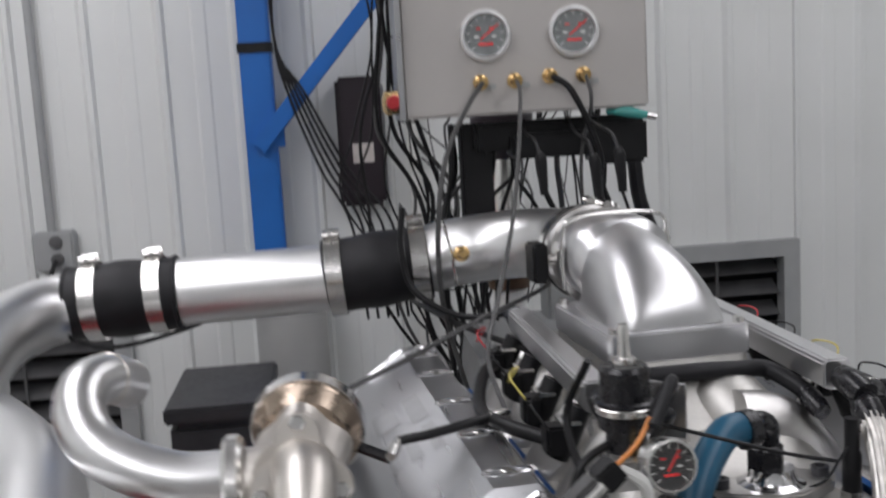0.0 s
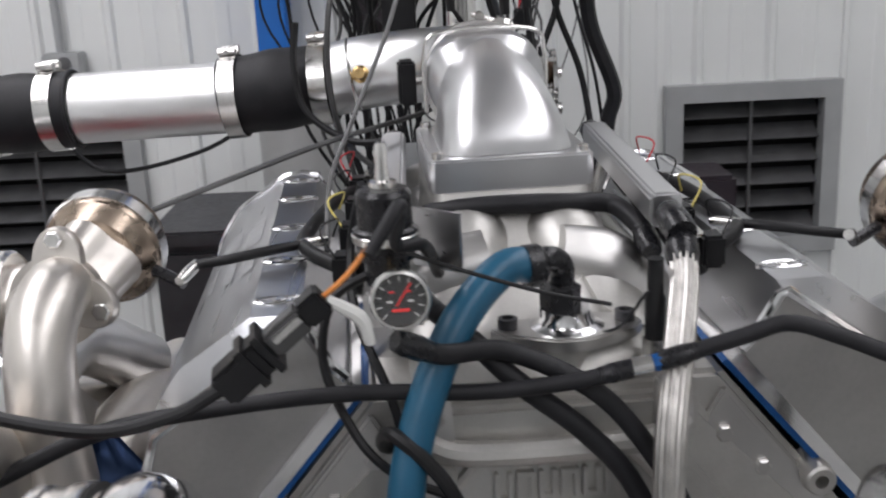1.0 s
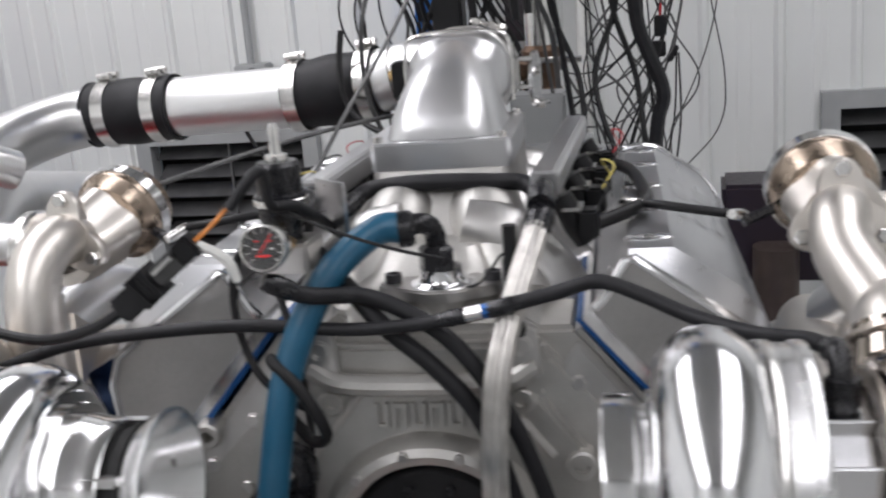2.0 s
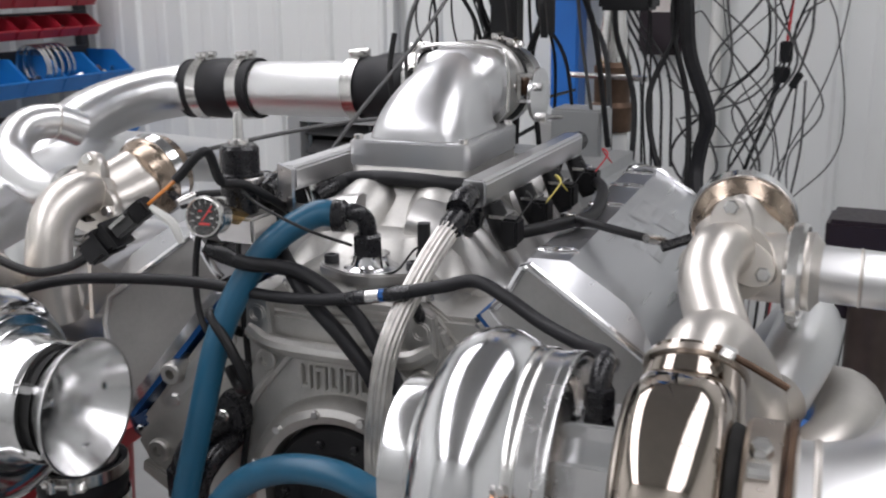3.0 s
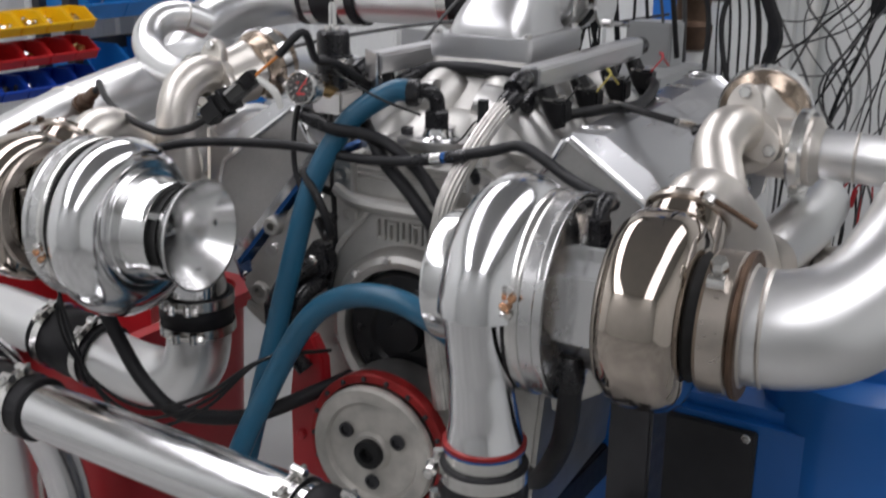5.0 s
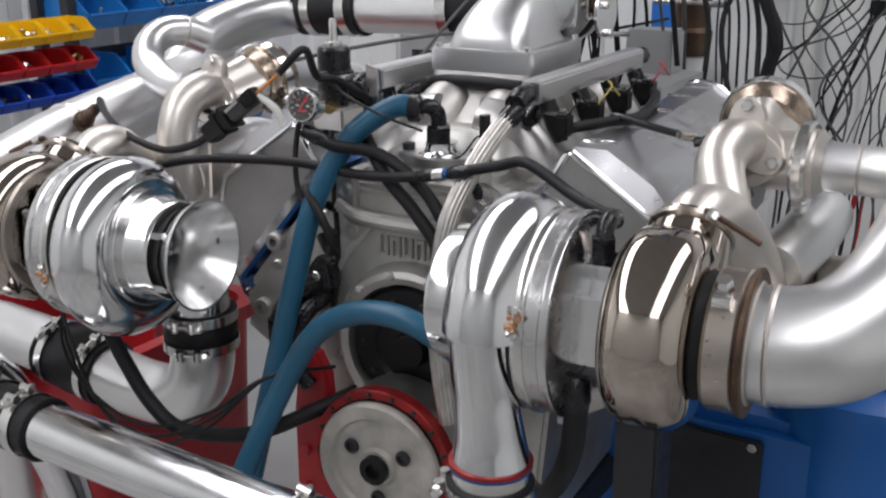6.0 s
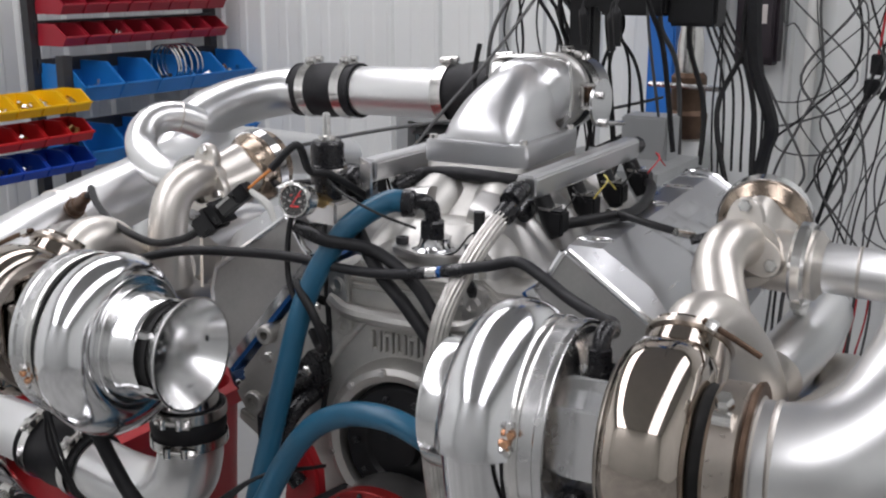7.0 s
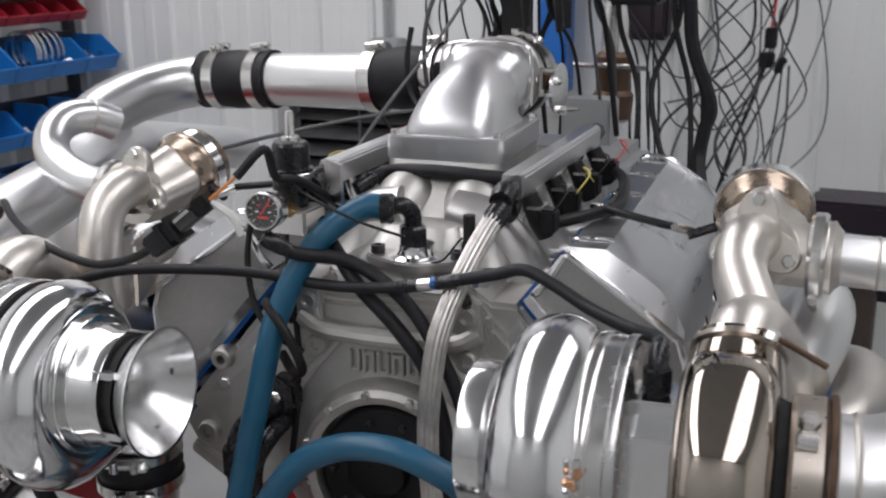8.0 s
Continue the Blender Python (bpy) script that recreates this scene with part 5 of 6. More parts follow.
part("loom", tube([c0 + cd * 0.14, c0 + cd * 0.17 + V((0, 0.02, 0.01)), V((-0.11, 0.8, 1.275)), V((-0.09, 0.82, 1.268)), V((-0.08, 0.9, 1.22))], 0.0052, 12, 8), loom, cn, "ribbed black loom")
part("tape", tube([c0 + cd * 0.1 + V((0.0, 0.0, -0.004)), c0 + cd * 0.115 + V((0.01, 0.005, -0.03)), c0 + cd * 0.12 + V((0.012, 0.01, -0.055))], [0.004, 0.0055, 0.004], 8, 4), white_plastic, cn, "white tape tail")
sn2 = thing("coolant_sensor", (0.098, 0.87, 1.16), "slim black coolant sensor with silver hex", "sensor")
part("hex", disc([(0, 0.011), (0.016, 0.011)], (0.098, 0.87, 1.148), (0, 0, 1), 6), clamp_steel, sn2)
part("body", disc([(0.014, 0.0085), (0.05, 0.009), (0.055, 0.007), (0.085, 0.007)], (0.098, 0.87, 1.148), (0, 0, 1), 14), plastic, sn2)
part("wire", tube([(0.098, 0.868, 1.2), (0.09, 0.865, 1.205), (0.07, 0.862, 1.18), (0.05, 0.862, 1.172)], 0.0014, 6, 6), cable_black, sn2)
hose("sense_cable", [(-0.105, 0.83, 1.26), (-0.06, 0.8, 1.252), (0.0, 0.79, 1.235), (0.05, 0.8, 1.22)], 0.0018, cable_black, "thin black plastic tie across the hose", (), 8, category="cable")

plate = thing("blued_strut", (-0.35, 0.9, 1.0), "deep blue heat-tinted steel strut behind the turbocharger", "strut")
part("strut", loft([[c + V((w * math.cos(k), 0.25 * w * math.sin(k), w * 0.55 * math.cos(k))) for k in [2 * math.pi * i / 20 for i in range(20)]] for c, w in ((V((-0.412, 0.95, 1.055)), 0.02), (V((-0.375, 0.925, 1.015)), 0.026), (V((-0.335, 0.89, 0.965)), 0.026), (V((-0.3, 0.865, 0.93)), 0.02), (V((-0.26, 0.87, 0.9)), 0.016))]), steel_blue, plate)
part("bolt", bolt_head((-0.3, 0.858, 0.93), (0.3, -1, 0), 0.006, 0.006), clamp_steel, plate)

# ---- stand and dyno ----
stand = thing("engine_stand", (0, 1.15, 0), "dark steel engine stand with four posts under the block", "stand")
for x in (-0.13, 0.13):
    part("rail", box((x, 1.15, 0.59), (0.06, 0.6, 0.06)), dark_steel, stand, bevel=0.004)
    for y in (0.9, 1.4):
        part("post", box((x, y, 0.28), (0.06, 0.06, 0.56)), dark_steel, stand, bevel=0.004)
    part("foot", box((x, 1.15, 0.02), (0.08, 0.7, 0.04)), dark_steel, stand, bevel=0.004)
for y in (0.9, 1.4):
    part("cross_beam", box((0, y, 0.5), (0.2, 0.05, 0.05)), dark_steel, stand, bevel=0.004)
side_post = thing("support_post", (0.3, 0.95, 0), "dark square steel support post beside the engine", "post")
part("post", box((0.3, 0.95, 0.44), (0.06, 0.06, 0.88)), dark_steel, side_post, bevel=0.004)
part("base_plate", box((0.3, 0.95, 0.01), (0.16, 0.16, 0.02)), dark_steel, side_post, bevel=0.002)
dyno = thing("dyno_absorber", (0.4, 1.4, 0), "blue painted dyno housing with a rounded tank and grey cover plate", "dyno")
part("housing", box((0.3, 1.5, 0.37), (0.42, 0.6, 0.74)), blue_paint, dyno, bevel=0.02)
part("tank", disc([(0, 0.15), (0.74, 0.15), (0.79, 0.14), (0.81, 0.11)], (0.52, 1.34, 0), (0, 0, 1), 40), blue_paint, dyno)
part("cover_plate", box((0.3, 1.195, 0.63), (0.2, 0.012, 0.16)), dark_steel, dyno, bevel=0.003)
part("tank_lid", disc([(0.8, 0.1), (0.83, 0.1), (0.84, 0.09)], (0.52, 1.34, 0), (0, 0, 1), 32), blue_paint, dyno)
for bx, bz in ((0.215, 0.56), (0.385, 0.56), (0.215, 0.7), (0.385, 0.7)):
    part("bolt", bolt_head((bx, 1.19, bz), (0, -1, 0), 0.008, 0.006), clamp_steel, dyno)
hose("dyno_hose", [(0.3, 0.9, 0.7), (0.4, 0.85, 0.66), (0.52, 0.9, 0.68), (0.66, 1.1, 0.74), (0.75, 1.5, 0.8), (0.78, 1.9, 0.7), (0.8, 2.3, 0.02)], 0.016, rubber, "thick black hose curving round the dyno", (), 14)

tub = thing("red_tub", (-0.98, 1.1, 0), "red plastic tub with a printed product label", "tub")
part("body", loft([rrect(-0.98, 1.1, 0.25, 0.2, 0.0, 0.06), rrect(-0.98, 1.1, 0.28, 0.22, 0.66, 0.07), rrect(-0.98, 1.1, 0.3, 0.24, 0.67, 0.08), rrect(-0.98, 1.1, 0.3, 0.24, 0.7, 0.08), rrect(-0.98, 1.1, 0.27, 0.21, 0.7, 0.07), rrect(-0.98, 1.1, 0.25, 0.19, 0.1, 0.06)]), red_paint, tub)
part("label", box((-0.97, 0.868, 0.33), (0.2, 0.003, 0.16)), paper, tub, "pale printed label")
part("label_band", box((-1.0, 0.866, 0.35), (0.1, 0.003, 0.08)), red_anodised, tub)
part("label_bar", box((-0.99, 0.866, 0.27), (0.12, 0.003, 0.02)), cable_black, tub)

# ---- posts, duct and control panel ----
bp = thing("blue_post", (-0.55, 3.3, 0), "blue painted steel post with a diagonal brace", "post")
part("post", box((-0.55, 3.3, (CEIL + 1.04) / 2), (0.095, 0.095, CEIL - 1.04)), blue_paint, bp, bevel=0.006)
part("wall_arm", box((-0.55, 3.37, 1.14), (0.06, 0.06, 0.06)), blue_paint, bp, bevel=0.004)
part("brace", box((-0.239, 3.255, 1.79), (0.07, 0.05, 0.98), turn((0.286, 0, 0.329))), blue_paint, bp, bevel=0.004)
part("gusset", box((-0.505, 3.26, 1.46), (0.05, 0.03, 0.08)), blue_paint, bp, bevel=0.003)
part("top_arm", box((-0.19, 3.3, 2.2), (0.64, 0.09, 0.09)), blue_paint, bp, bevel=0.004)
part("strap", box((-0.55, 3.3, 1.72), (0.104, 0.104, 0.03)), cable_black, bp, "black cable strap")
duct = thing("round_duct", (-0.37, 3.27, 0), "round grey duct standing by the wall", "duct")
part("tube", tube([(-0.5, 3.2, 0), (-0.5, 3.2, 0.5), (-0.5, 3.2, 1.02)], 0.108, 36, 2), duct_grey, duct)
part("seam_ring", lathe([(-0.01, 0.108), (-0.01, 0.112), (0.01, 0.112), (0.01, 0.108)], (-0.5, 3.2, 1.0), (0, 0, 1), 36), duct_grey, duct)

PX0, PX1, PZ0, PZ1, PY = -0.241, 0.136, 1.513, 1.81, 1.58
panel = thing("control_panel", (0, PY, PZ0), "grey steel instrument box with two gauges and brass ports", "panel")
tilt = Euler((0, 0, 0)).to_matrix()
part("box", box(((PX0 + PX1) / 2, PY + 0.05, (PZ0 + PZ1) / 2), (PX1 - PX0, 0.1, PZ1 - PZ0), tilt), panel_grey, panel, bevel=0.004)
part("lip", box((PX0 - 0.004, PY + 0.04, (PZ0 + PZ1) / 2), (0.008, 0.11, PZ1 - PZ0), tilt), brushed, panel)
for k, x in enumerate((-0.124, -0.072, -0.018, 0.034)):
    part("port", disc([(0, 0.012), (0.004, 0.012), (0.006, 0.008), (0.02, 0.0075)], (x, PY, 1.563 + 0.004 * (k > 1)), (0, -1, -0.1), 12), brass, panel, "brass bulkhead port")
    part("port_mark", box((x + 0.016, PY - 0.001, 1.556), (0.014, 0.002, 0.008)), frame_grey, panel)
part("support_arm", tube([(-0.02, PY + 0.08, PZ1 - 0.02), (-0.02, PY + 0.3, 2.1), (-0.12, 2.6, 2.22), (-0.18, 3.25, 2.22)], 0.03, 14, 5), blue_paint, panel)
for x in (-0.114, 0.021):
    dial((x, PY - 0.004, 1.632), (0, -1, 0), 0.037, gauge_face, "round pressure gauge with a bright bezel and red needle", needle=0.9, group="panel gauges")
lamp = thing("indicator_switch", (-0.255, PY + 0.02, 1.54), "red push switch with a brass body", "switch")
part("body", disc([(0, 0.018), (0.02, 0.018), (0.022, 0.012)], (-0.248, PY + 0.02, 1.54), (-1, -0.4, 0), 16), brass, lamp)
part("button", disc([(0.0, 0.011), (0.02, 0.012), (0.026, 0.009)], (-0.252, PY + 0.02, 1.54), (-0.2, -1, 0), 18), red_paint, lamp, "red button")
tplug = thing("teal_plug", (0.125, PY, 1.5), "teal and grey cable plug under the panel", "plug")
part("body", tube([(0.075, PY + 0.02, 1.51), (0.105, PY, 1.505), (0.13, PY - 0.01, 1.499)], [0.006, 0.0085, 0.006], 10, 3), green_plastic, tplug)
part("tip", tube([(0.128, PY - 0.01, 1.5), (0.143, PY - 0.012, 1.496)], 0.005, 8, 2), clamp_steel, tplug)
brk = thing("cable_bracket", (-0.03, PY + 0.08, 1.46), "black bracket with wiring boxes under the panel", "bracket")
part("bar", box((0.0, PY + 0.08, 1.478), (0.26, 0.06, 0.045)), plastic, brk, bevel=0.006)
part("box", box((-0.01, PY + 0.06, 1.462), (0.13, 0.06, 0.04)), plastic, brk, bevel=0.006)
part("box", box((0.1, PY + 0.07, 1.46), (0.09, 0.06, 0.07)), plastic, brk, bevel=0.006)
part("column", box((-0.125, PY + 0.09, 1.415), (0.05, 0.04, 0.17)), plastic, brk, bevel=0.004)

hub = thing("hanging_filter", (-0.025, 2.0, 1.1), "dark hanging cylinder over a rusty fitting and white cap", "filter")
part("can", disc([(0, 0.02), (0.03, 0.05), (0.06, 0.06), (0.5, 0.06)], (-0.025, 2.0, 1.42), (0, 0, 1), 28), dark_maroon, hub)
part("neck", disc([(0, 0.028), (0.07, 0.028), (0.12, 0.02)], (-0.025, 2.0, 1.3), (0, 0, 1), 20), clamp_steel, hub)
part("rusty_collar", disc([(0, 0.04), (0.05, 0.044), (0.06, 0.036), (0.13, 0.038), (0.14, 0.03)], (-0.025, 2.0, 1.17), (0, 0, 1), 20), rusty, hub, "rust-brown collar")
part("white_cap", disc([(0, 0.034), (0.06, 0.034), (0.065, 0.03)], (-0.025, 2.0, 1.105), (0, 0, 1), 20), white_plastic, hub, "white plastic cap")
part("valve_bar", tube([(-0.1, 1.96, 1.285), (0.06, 1.95, 1.282)], 0.006, 8, 3), clamp_steel, hub)
part("hanger", tube([(-0.025, 2.0, 1.9), (-0.025, 2.0, CEIL)], 0.006, 8, 2), dark_steel, hub)
part("lower_pipe", tube([(-0.025, 2.0, 1.11), (-0.06, 1.95, 1.0), (-0.06, 1.8, 0.9), (-0.04, 1.5, 0.85)], 0.025, 16, 5), dark_steel, hub)
gbox = thing("grey_housing", (-0.1, 1.62, 1.0), "grey steel bellhousing cover behind the engine", "housing")
part("shell", box((-0.02, 1.6, 0.98), (0.28, 0.26, 0.4)), frame_grey, gbox, bevel=0.02)
part("upper_box", box((0.02, 1.66, 1.2), (0.09, 0.07, 0.12)), frame_grey, gbox, bevel=0.004)

ebox = thing("wall_enclosure", (-0.25, 3.33, 1.4), "dark plastic enclosure with a white label on the wall", "enclosure")
part("case", box((-0.25, 3.345, 1.42), (0.14, 0.08, 0.4)), dark_maroon, ebox, bevel=0.012)
part("lid", box((-0.25, 3.3, 1.42), (0.12, 0.015, 0.36)), dark_maroon, ebox, bevel=0.006)
part("label", box((-0.245, 3.291, 1.385), (0.065, 0.003, 0.06)), paper, ebox, "white label")
cbox = thing("conduit_box", (-1.21, 3.35, 1.2), "grey steel outlet box below a wall conduit", "outlet box")
part("box", box((-1.21, 3.36, 1.14), (0.12, 0.07, 0.12)), frame_grey, cbox, bevel=0.006)
for dz in (-0.025, 0.03):
    part("socket", disc([(0, 0.02), (0.006, 0.02), (0.007, 0.012)], (-1.2, 3.325, 1.14 + dz), (0, -1, 0), 18), slat_dark, cbox)
part("conduit", tube([(-1.22, 3.365, 1.2), (-1.222, 3.365, CEIL)], 0.0125, 12, 2), frame_grey, cbox)
part("plug", tube([(-1.2, 3.3, 1.115), (-1.21, 3.27, 1.08), (-1.24, 3.28, 1.0), (-1.1, 3.25, 0.85), (-0.8, 3.2, 0.9), (-0.6, 3.2, 1.0)], 0.007, 8, 6), cable_black, cbox)
pv = thing("wall_conduit", (-0.082, 3.36, 1), "pale plastic conduit pipe on the wall", "conduit")
part("pipe", tube([(-0.082, 3.36, 0.3), (-0.082, 3.36, CEIL)], 0.02, 14, 2), white_plastic, pv)
part("strap", box((-0.082, 3.35, 1.7), (0.07, 0.03, 0.02)), clamp_steel, pv)
dark = thing("low_machine", (-0.75, 2.9, 0), "dark steel machine behind the engine", "machine")
part("body", box((-0.67, 2.75, 0.395), (0.24, 0.4, 0.79)), dark_steel, dark, bevel=0.02)
part("top", box((-0.67, 2.75, 0.81), (0.26, 0.42, 0.04)), dark_steel, dark, bevel=0.006)
mach = thing("machine_stand", (0.47, 2.95, 0), "dark brown steel stand with a heavy cross beam behind the engine", "stand")
part("beam", box((0.535, 3.0, 0.68), (0.41, 0.2, 0.28)), dark_maroon, mach, bevel=0.012)
part("column", disc([(0, 0.068), (0.02, 0.064), (0.66, 0.062)], (0.47, 2.85, 0), (0, 0, 1), 28), brown_steel, mach, "brown heat-stained column")
part("base_plate", box((0.47, 2.9, 0.008), (0.2, 0.26, 0.016)), dark_steel, mach)
part("bracket", box((0.47, 2.88, 0.6), (0.1, 0.08, 0.06)), dark_steel, mach, bevel=0.004)

# ---- cables ----


def cable(pts, r=0.0035, mat=None, label="thin black cable hanging behind the engine", group="hanging cables"):
    o = V(pts[0])
    g = tube(pts, r, 7, 7)
    return solo("cable", g, mat or cable_black, label, "cable", group)


rng = random.Random(4)
# between the panel's underside and the engine's back
for k in range(12):
    x0 = -0.2 + 0.24 * rng.random()
    x1 = x0 + rng.uniform(-0.06, 0.08)
    y0, y1 = 1.64 + 0.06 * rng.random(), 1.62 + 0.2 * rng.random()
    z1 = 0.98 + 0.1 * rng.random()
    cable([(x0, y0, 1.5), (x0 + rng.uniform(-0.02, 0.02), y0 + 0.01, 1.42), ((x0 + x1) / 2 + rng.uniform(-0.03, 0.03), (y0 + y1) / 2 + 0.02, 1.32), (x1, y1, z1)], rng.choice((0.0025, 0.003, 0.0035, 0.005)), rng.choice((cable_black, cable_black, cable_black, cable_grey)))
# bundle that drops beside the panel
for k in range(11):
    x0 = -0.29 + 0.07 * rng.random()
    cable([(x0 + 0.02, 1.72 + 0.05 * rng.random(), 2.3), (x0 + rng.uniform(-0.015, 0.015), 1.72, 1.85), (x0 + rng.uniform(-0.03, 0.03), 1.73, 1.65), (x0 + rng.uniform(-0.04, 0.04), 1.74, 1.5), (x0 + rng.uniform(-0.06, 0.08), 1.75, 1.38), (x0 + rng.uniform(0.0, 0.12), 1.72, 1.2), (x0 + rng.uniform(0.1, 0.2), 1.68, 0.95)], rng.choice((0.002, 0.003, 0.004)), rng.choice((cable_black, cable_black, cable_grey)), "thin cable in the bundle beside the panel")
# long loops on the wall side
for k in range(5):
    cable([(-0.5 + 0.01 * k, 3.235, 2.2), (-0.49, 3.23, 1.75), (-0.46 + 0.012 * k, 3.22, 1.58), (-0.38 + 0.02 * k, 3.2, 1.35), (-0.3 + 0.03 * k, 3.15, 1.18), (-0.27 + 0.03 * k, 3.1, 0.9)], 0.0045, cable_black, "thin cable strapped to the blue post")
WALL = [
    [(0.05, 1.5), (0.086, 1.392), (0.185, 1.27), (0.241, 1.19), (0.275, 1.03), (0.28, 0.85)],
    [(0.33, 1.5), (0.317, 1.401), (0.226, 1.23), (0.122, 1.173), (0.04, 1.15)],
    [(0.0, 1.25), (0.052, 1.214), (0.12, 1.22), (0.185, 1.257), (0.26, 1.36), (0.3, 1.55)],
    [(0.33, 1.5), (0.321, 1.336), (0.26, 1.15), (0.185, 0.979), (0.15, 0.85)],
    [(0.2, 1.6), (0.241, 1.428), (0.25, 1.25), (0.242, 1.163), (0.17, 1.095), (0.07, 1.094), (0.03, 1.15)],
    [(0.4, 1.7), (0.3, 1.4), (0.24, 1.2), (0.14, 1.0), (0.1, 0.9)],
    [(0.12, 1.65), (0.14, 1.35), (0.2, 1.2), (0.26, 1.1), (0.24, 0.9)],
    [(0.0, 1.3), (0.06, 1.19), (0.13, 1.05), (0.1, 0.95)],
    [(0.3, 1.25), (0.29, 1.1), (0.26, 0.95), (0.25, 0.8)],
    [(0.32, 1.25), (0.32, 1.1), (0.3, 0.95), (0.28, 0.8)],
    [(0.42, 1.75), (0.4, 1.45), (0.36, 1.25), (0.25, 1.0), (0.22, 0.85)],
]
for k in range(9):
    x, z = 0.1 + 0.26 * rng.random(), 1.0 + 0.2 * rng.random()
    WALL.append([(x + rng.uniform(-0.15, 0.15), 1.6), (x + rng.uniform(-0.1, 0.1), z + 0.3), (x + rng.uniform(-0.06, 0.1), z + 0.12), (x + rng.uniform(-0.12, 0.12), z), (x + rng.uniform(-0.15, 0.1), z - 0.15), (x + rng.uniform(-0.1, 0.1), 0.8)])


def back(x, z, d=3.08):
    """A spot of the tangle, set back towards the wall."""
    g = (d + 0.237) / 2.637
    return V((0.666 + (x - 0.666) * g, d, 1.528 + (z - 1.528) * g))


for k, pts in enumerate(WALL):
    d = 3.08 + 0.12 * math.sin(k * 2.3)
    run = [back(x, z, d + 0.03 * math.sin(5 * z)) for x, z in pts]
    if run[-1].z < 1.0:
        run += [run[-1] + V((-0.02, 0, -0.4)), V((run[-1].x, run[-1].y, 0.01))]
    if run[0].z > 1.45:
        run = [run[0] + V((0.05, 0, 1.2))] + run
    cable(run, (0.0028, 0.0036, 0.0022, 0.0042)[k % 4], cable_black if k % 3 == 2 else cable_grey, "loose dark cable looping before the white wall")
for k in range(6):
    x0 = 0.02 + 0.024 * k + 0.02 * rng.random()
    cable([(x0 - 0.02, 1.9, 2.2), (x0, 1.88, 1.6), (x0 + rng.uniform(-0.02, 0.03), 1.86, 1.4), (x0 + rng.uniform(-0.02, 0.05), 1.82, 1.25), (x0 + 0.03 + rng.uniform(-0.02, 0.05), 1.75, 1.05)], rng.choice((0.002, 0.003, 0.0055)), cable_black)
cable([(0.14, 1.8, 2.0), (0.152, 1.79, 1.6), (0.168, 1.78, 1.42), (0.178, 1.78, 1.34), (0.214, 1.78, 1.24), (0.205, 1.78, 1.19), (0.2, 1.77, 1.13), (0.22, 1.7, 1.05), (0.17, 1.62, 1.0), (0.09, 1.6, 0.98)], 0.013, loom, "thick black corrugated loom hanging behind the engine")
plug = thing("hanging_plug", (0.166, 3.1, 1.2), "black wiring plugs hanging on thin cables", "plug")
part("plug_body", box((0.168, 3.1, 1.255), (0.035, 0.03, 0.06)), plastic, plug, bevel=0.004)
part("plug_body", box((0.16, 3.1, 1.19), (0.045, 0.035, 0.045)), plastic, plug, bevel=0.004)
part("plug_body", box((0.2, 3.1, 1.175), (0.022, 0.025, 0.05), Euler((0, 0.5, 0)).to_matrix()), plastic, plug, bevel=0.004)
part("lead", tube([(0.168, 3.1, 1.28), (0.18, 3.1, 1.45), (0.22, 3.12, 2.2), (0.22, 3.12, CEIL)], 0.004, 7, 6), red_wire, plug)
part("lead", tube([(0.155, 3.1, 1.17), (0.12, 3.1, 1.05), (0.07, 3.1, 0.9), (0.0, 3.1, 0.6)], 0.006, 7, 6), cable_black, plug)
for x, y, z in ((-0.05, 1.5, 1.445), (0.02, 1.46, 1.44), (0.045, 1.42, 1.45)):
    t = thing("sensor_lead", (x, y, z), "black plug on a lead hanging to the charge pipe", "plug", "sensor leads")
    part("plug_body", tube([(x, y, z - 0.05), (x - 0.003, y, z), (x - 0.006, y, z + 0.012)], [0.006, 0.009, 0.005], 10, 3), plastic, t)
    part("lead", tube([(x - 0.005, y, z + 0.01), (x - 0.008, y + 0.02, z + 0.03), (x - 0.01, y + 0.08, z + 0.04), (x, 1.64, 1.5)], 0.003, 7, 6), cable_black, t)
for k, (pts, r, m) in enumerate((
    ([(-0.124, PY - 0.02, 1.562), (-0.15, 1.54, 1.53), (-0.19, 1.48, 1.47), (-0.21, 1.45, 1.4), (-0.215, 1.46, 1.3), (-0.2, 1.5, 1.2), (-0.15, 1.5, 1.0)], 0.004, cable_grey),
    ([(-0.072, PY - 0.02, 1.562), (-0.085, 1.47, 1.53), (-0.125, 1.33, 1.4), (-0.17, 1.22, 1.3), (-0.194, 1.165, 1.244), (-0.19, 1.05, 1.2)], 0.003, cable_grey),
    ([(-0.018, PY - 0.02, 1.566), (0.01, 1.55, 1.54), (0.05, 1.56, 1.45), (0.06, 1.6, 1.38), (0.08, 1.62, 1.2)], 0.005, cable_black),
    ([(0.034, PY - 0.018, 1.566), (0.04, 1.56, 1.52), (0.03, 1.6, 1.42), (0.05, 1.64, 1.2), (0.05, 1.62, 1.1)], 0.003, cable_grey),
    ([(-0.3, 2.6, 1.18), (-0.27, 2.0, 1.2), (-0.2, 1.5, 1.22), (-0.12, 1.2, 1.23)], 0.004, cable_black),
    ([(-0.405, 1.04, 1.235), (-0.3, 1.1, 1.262), (-0.2, 1.2, 1.28), (-0.1, 1.33, 1.285), (-0.06, 1.4, 1.29)], 0.0032, cable_grey),
    ([(-0.26, 1.5, 1.39), (-0.265, 1.49, 1.33), (-0.25, 1.48, 1.27), (-0.19, 1.45, 1.235), (-0.12, 1.42, 1.24)], 0.005, cable_black),
)):
    cable(pts, r, m, "flexible sensor line from the panel to the engine", "sensor lines")
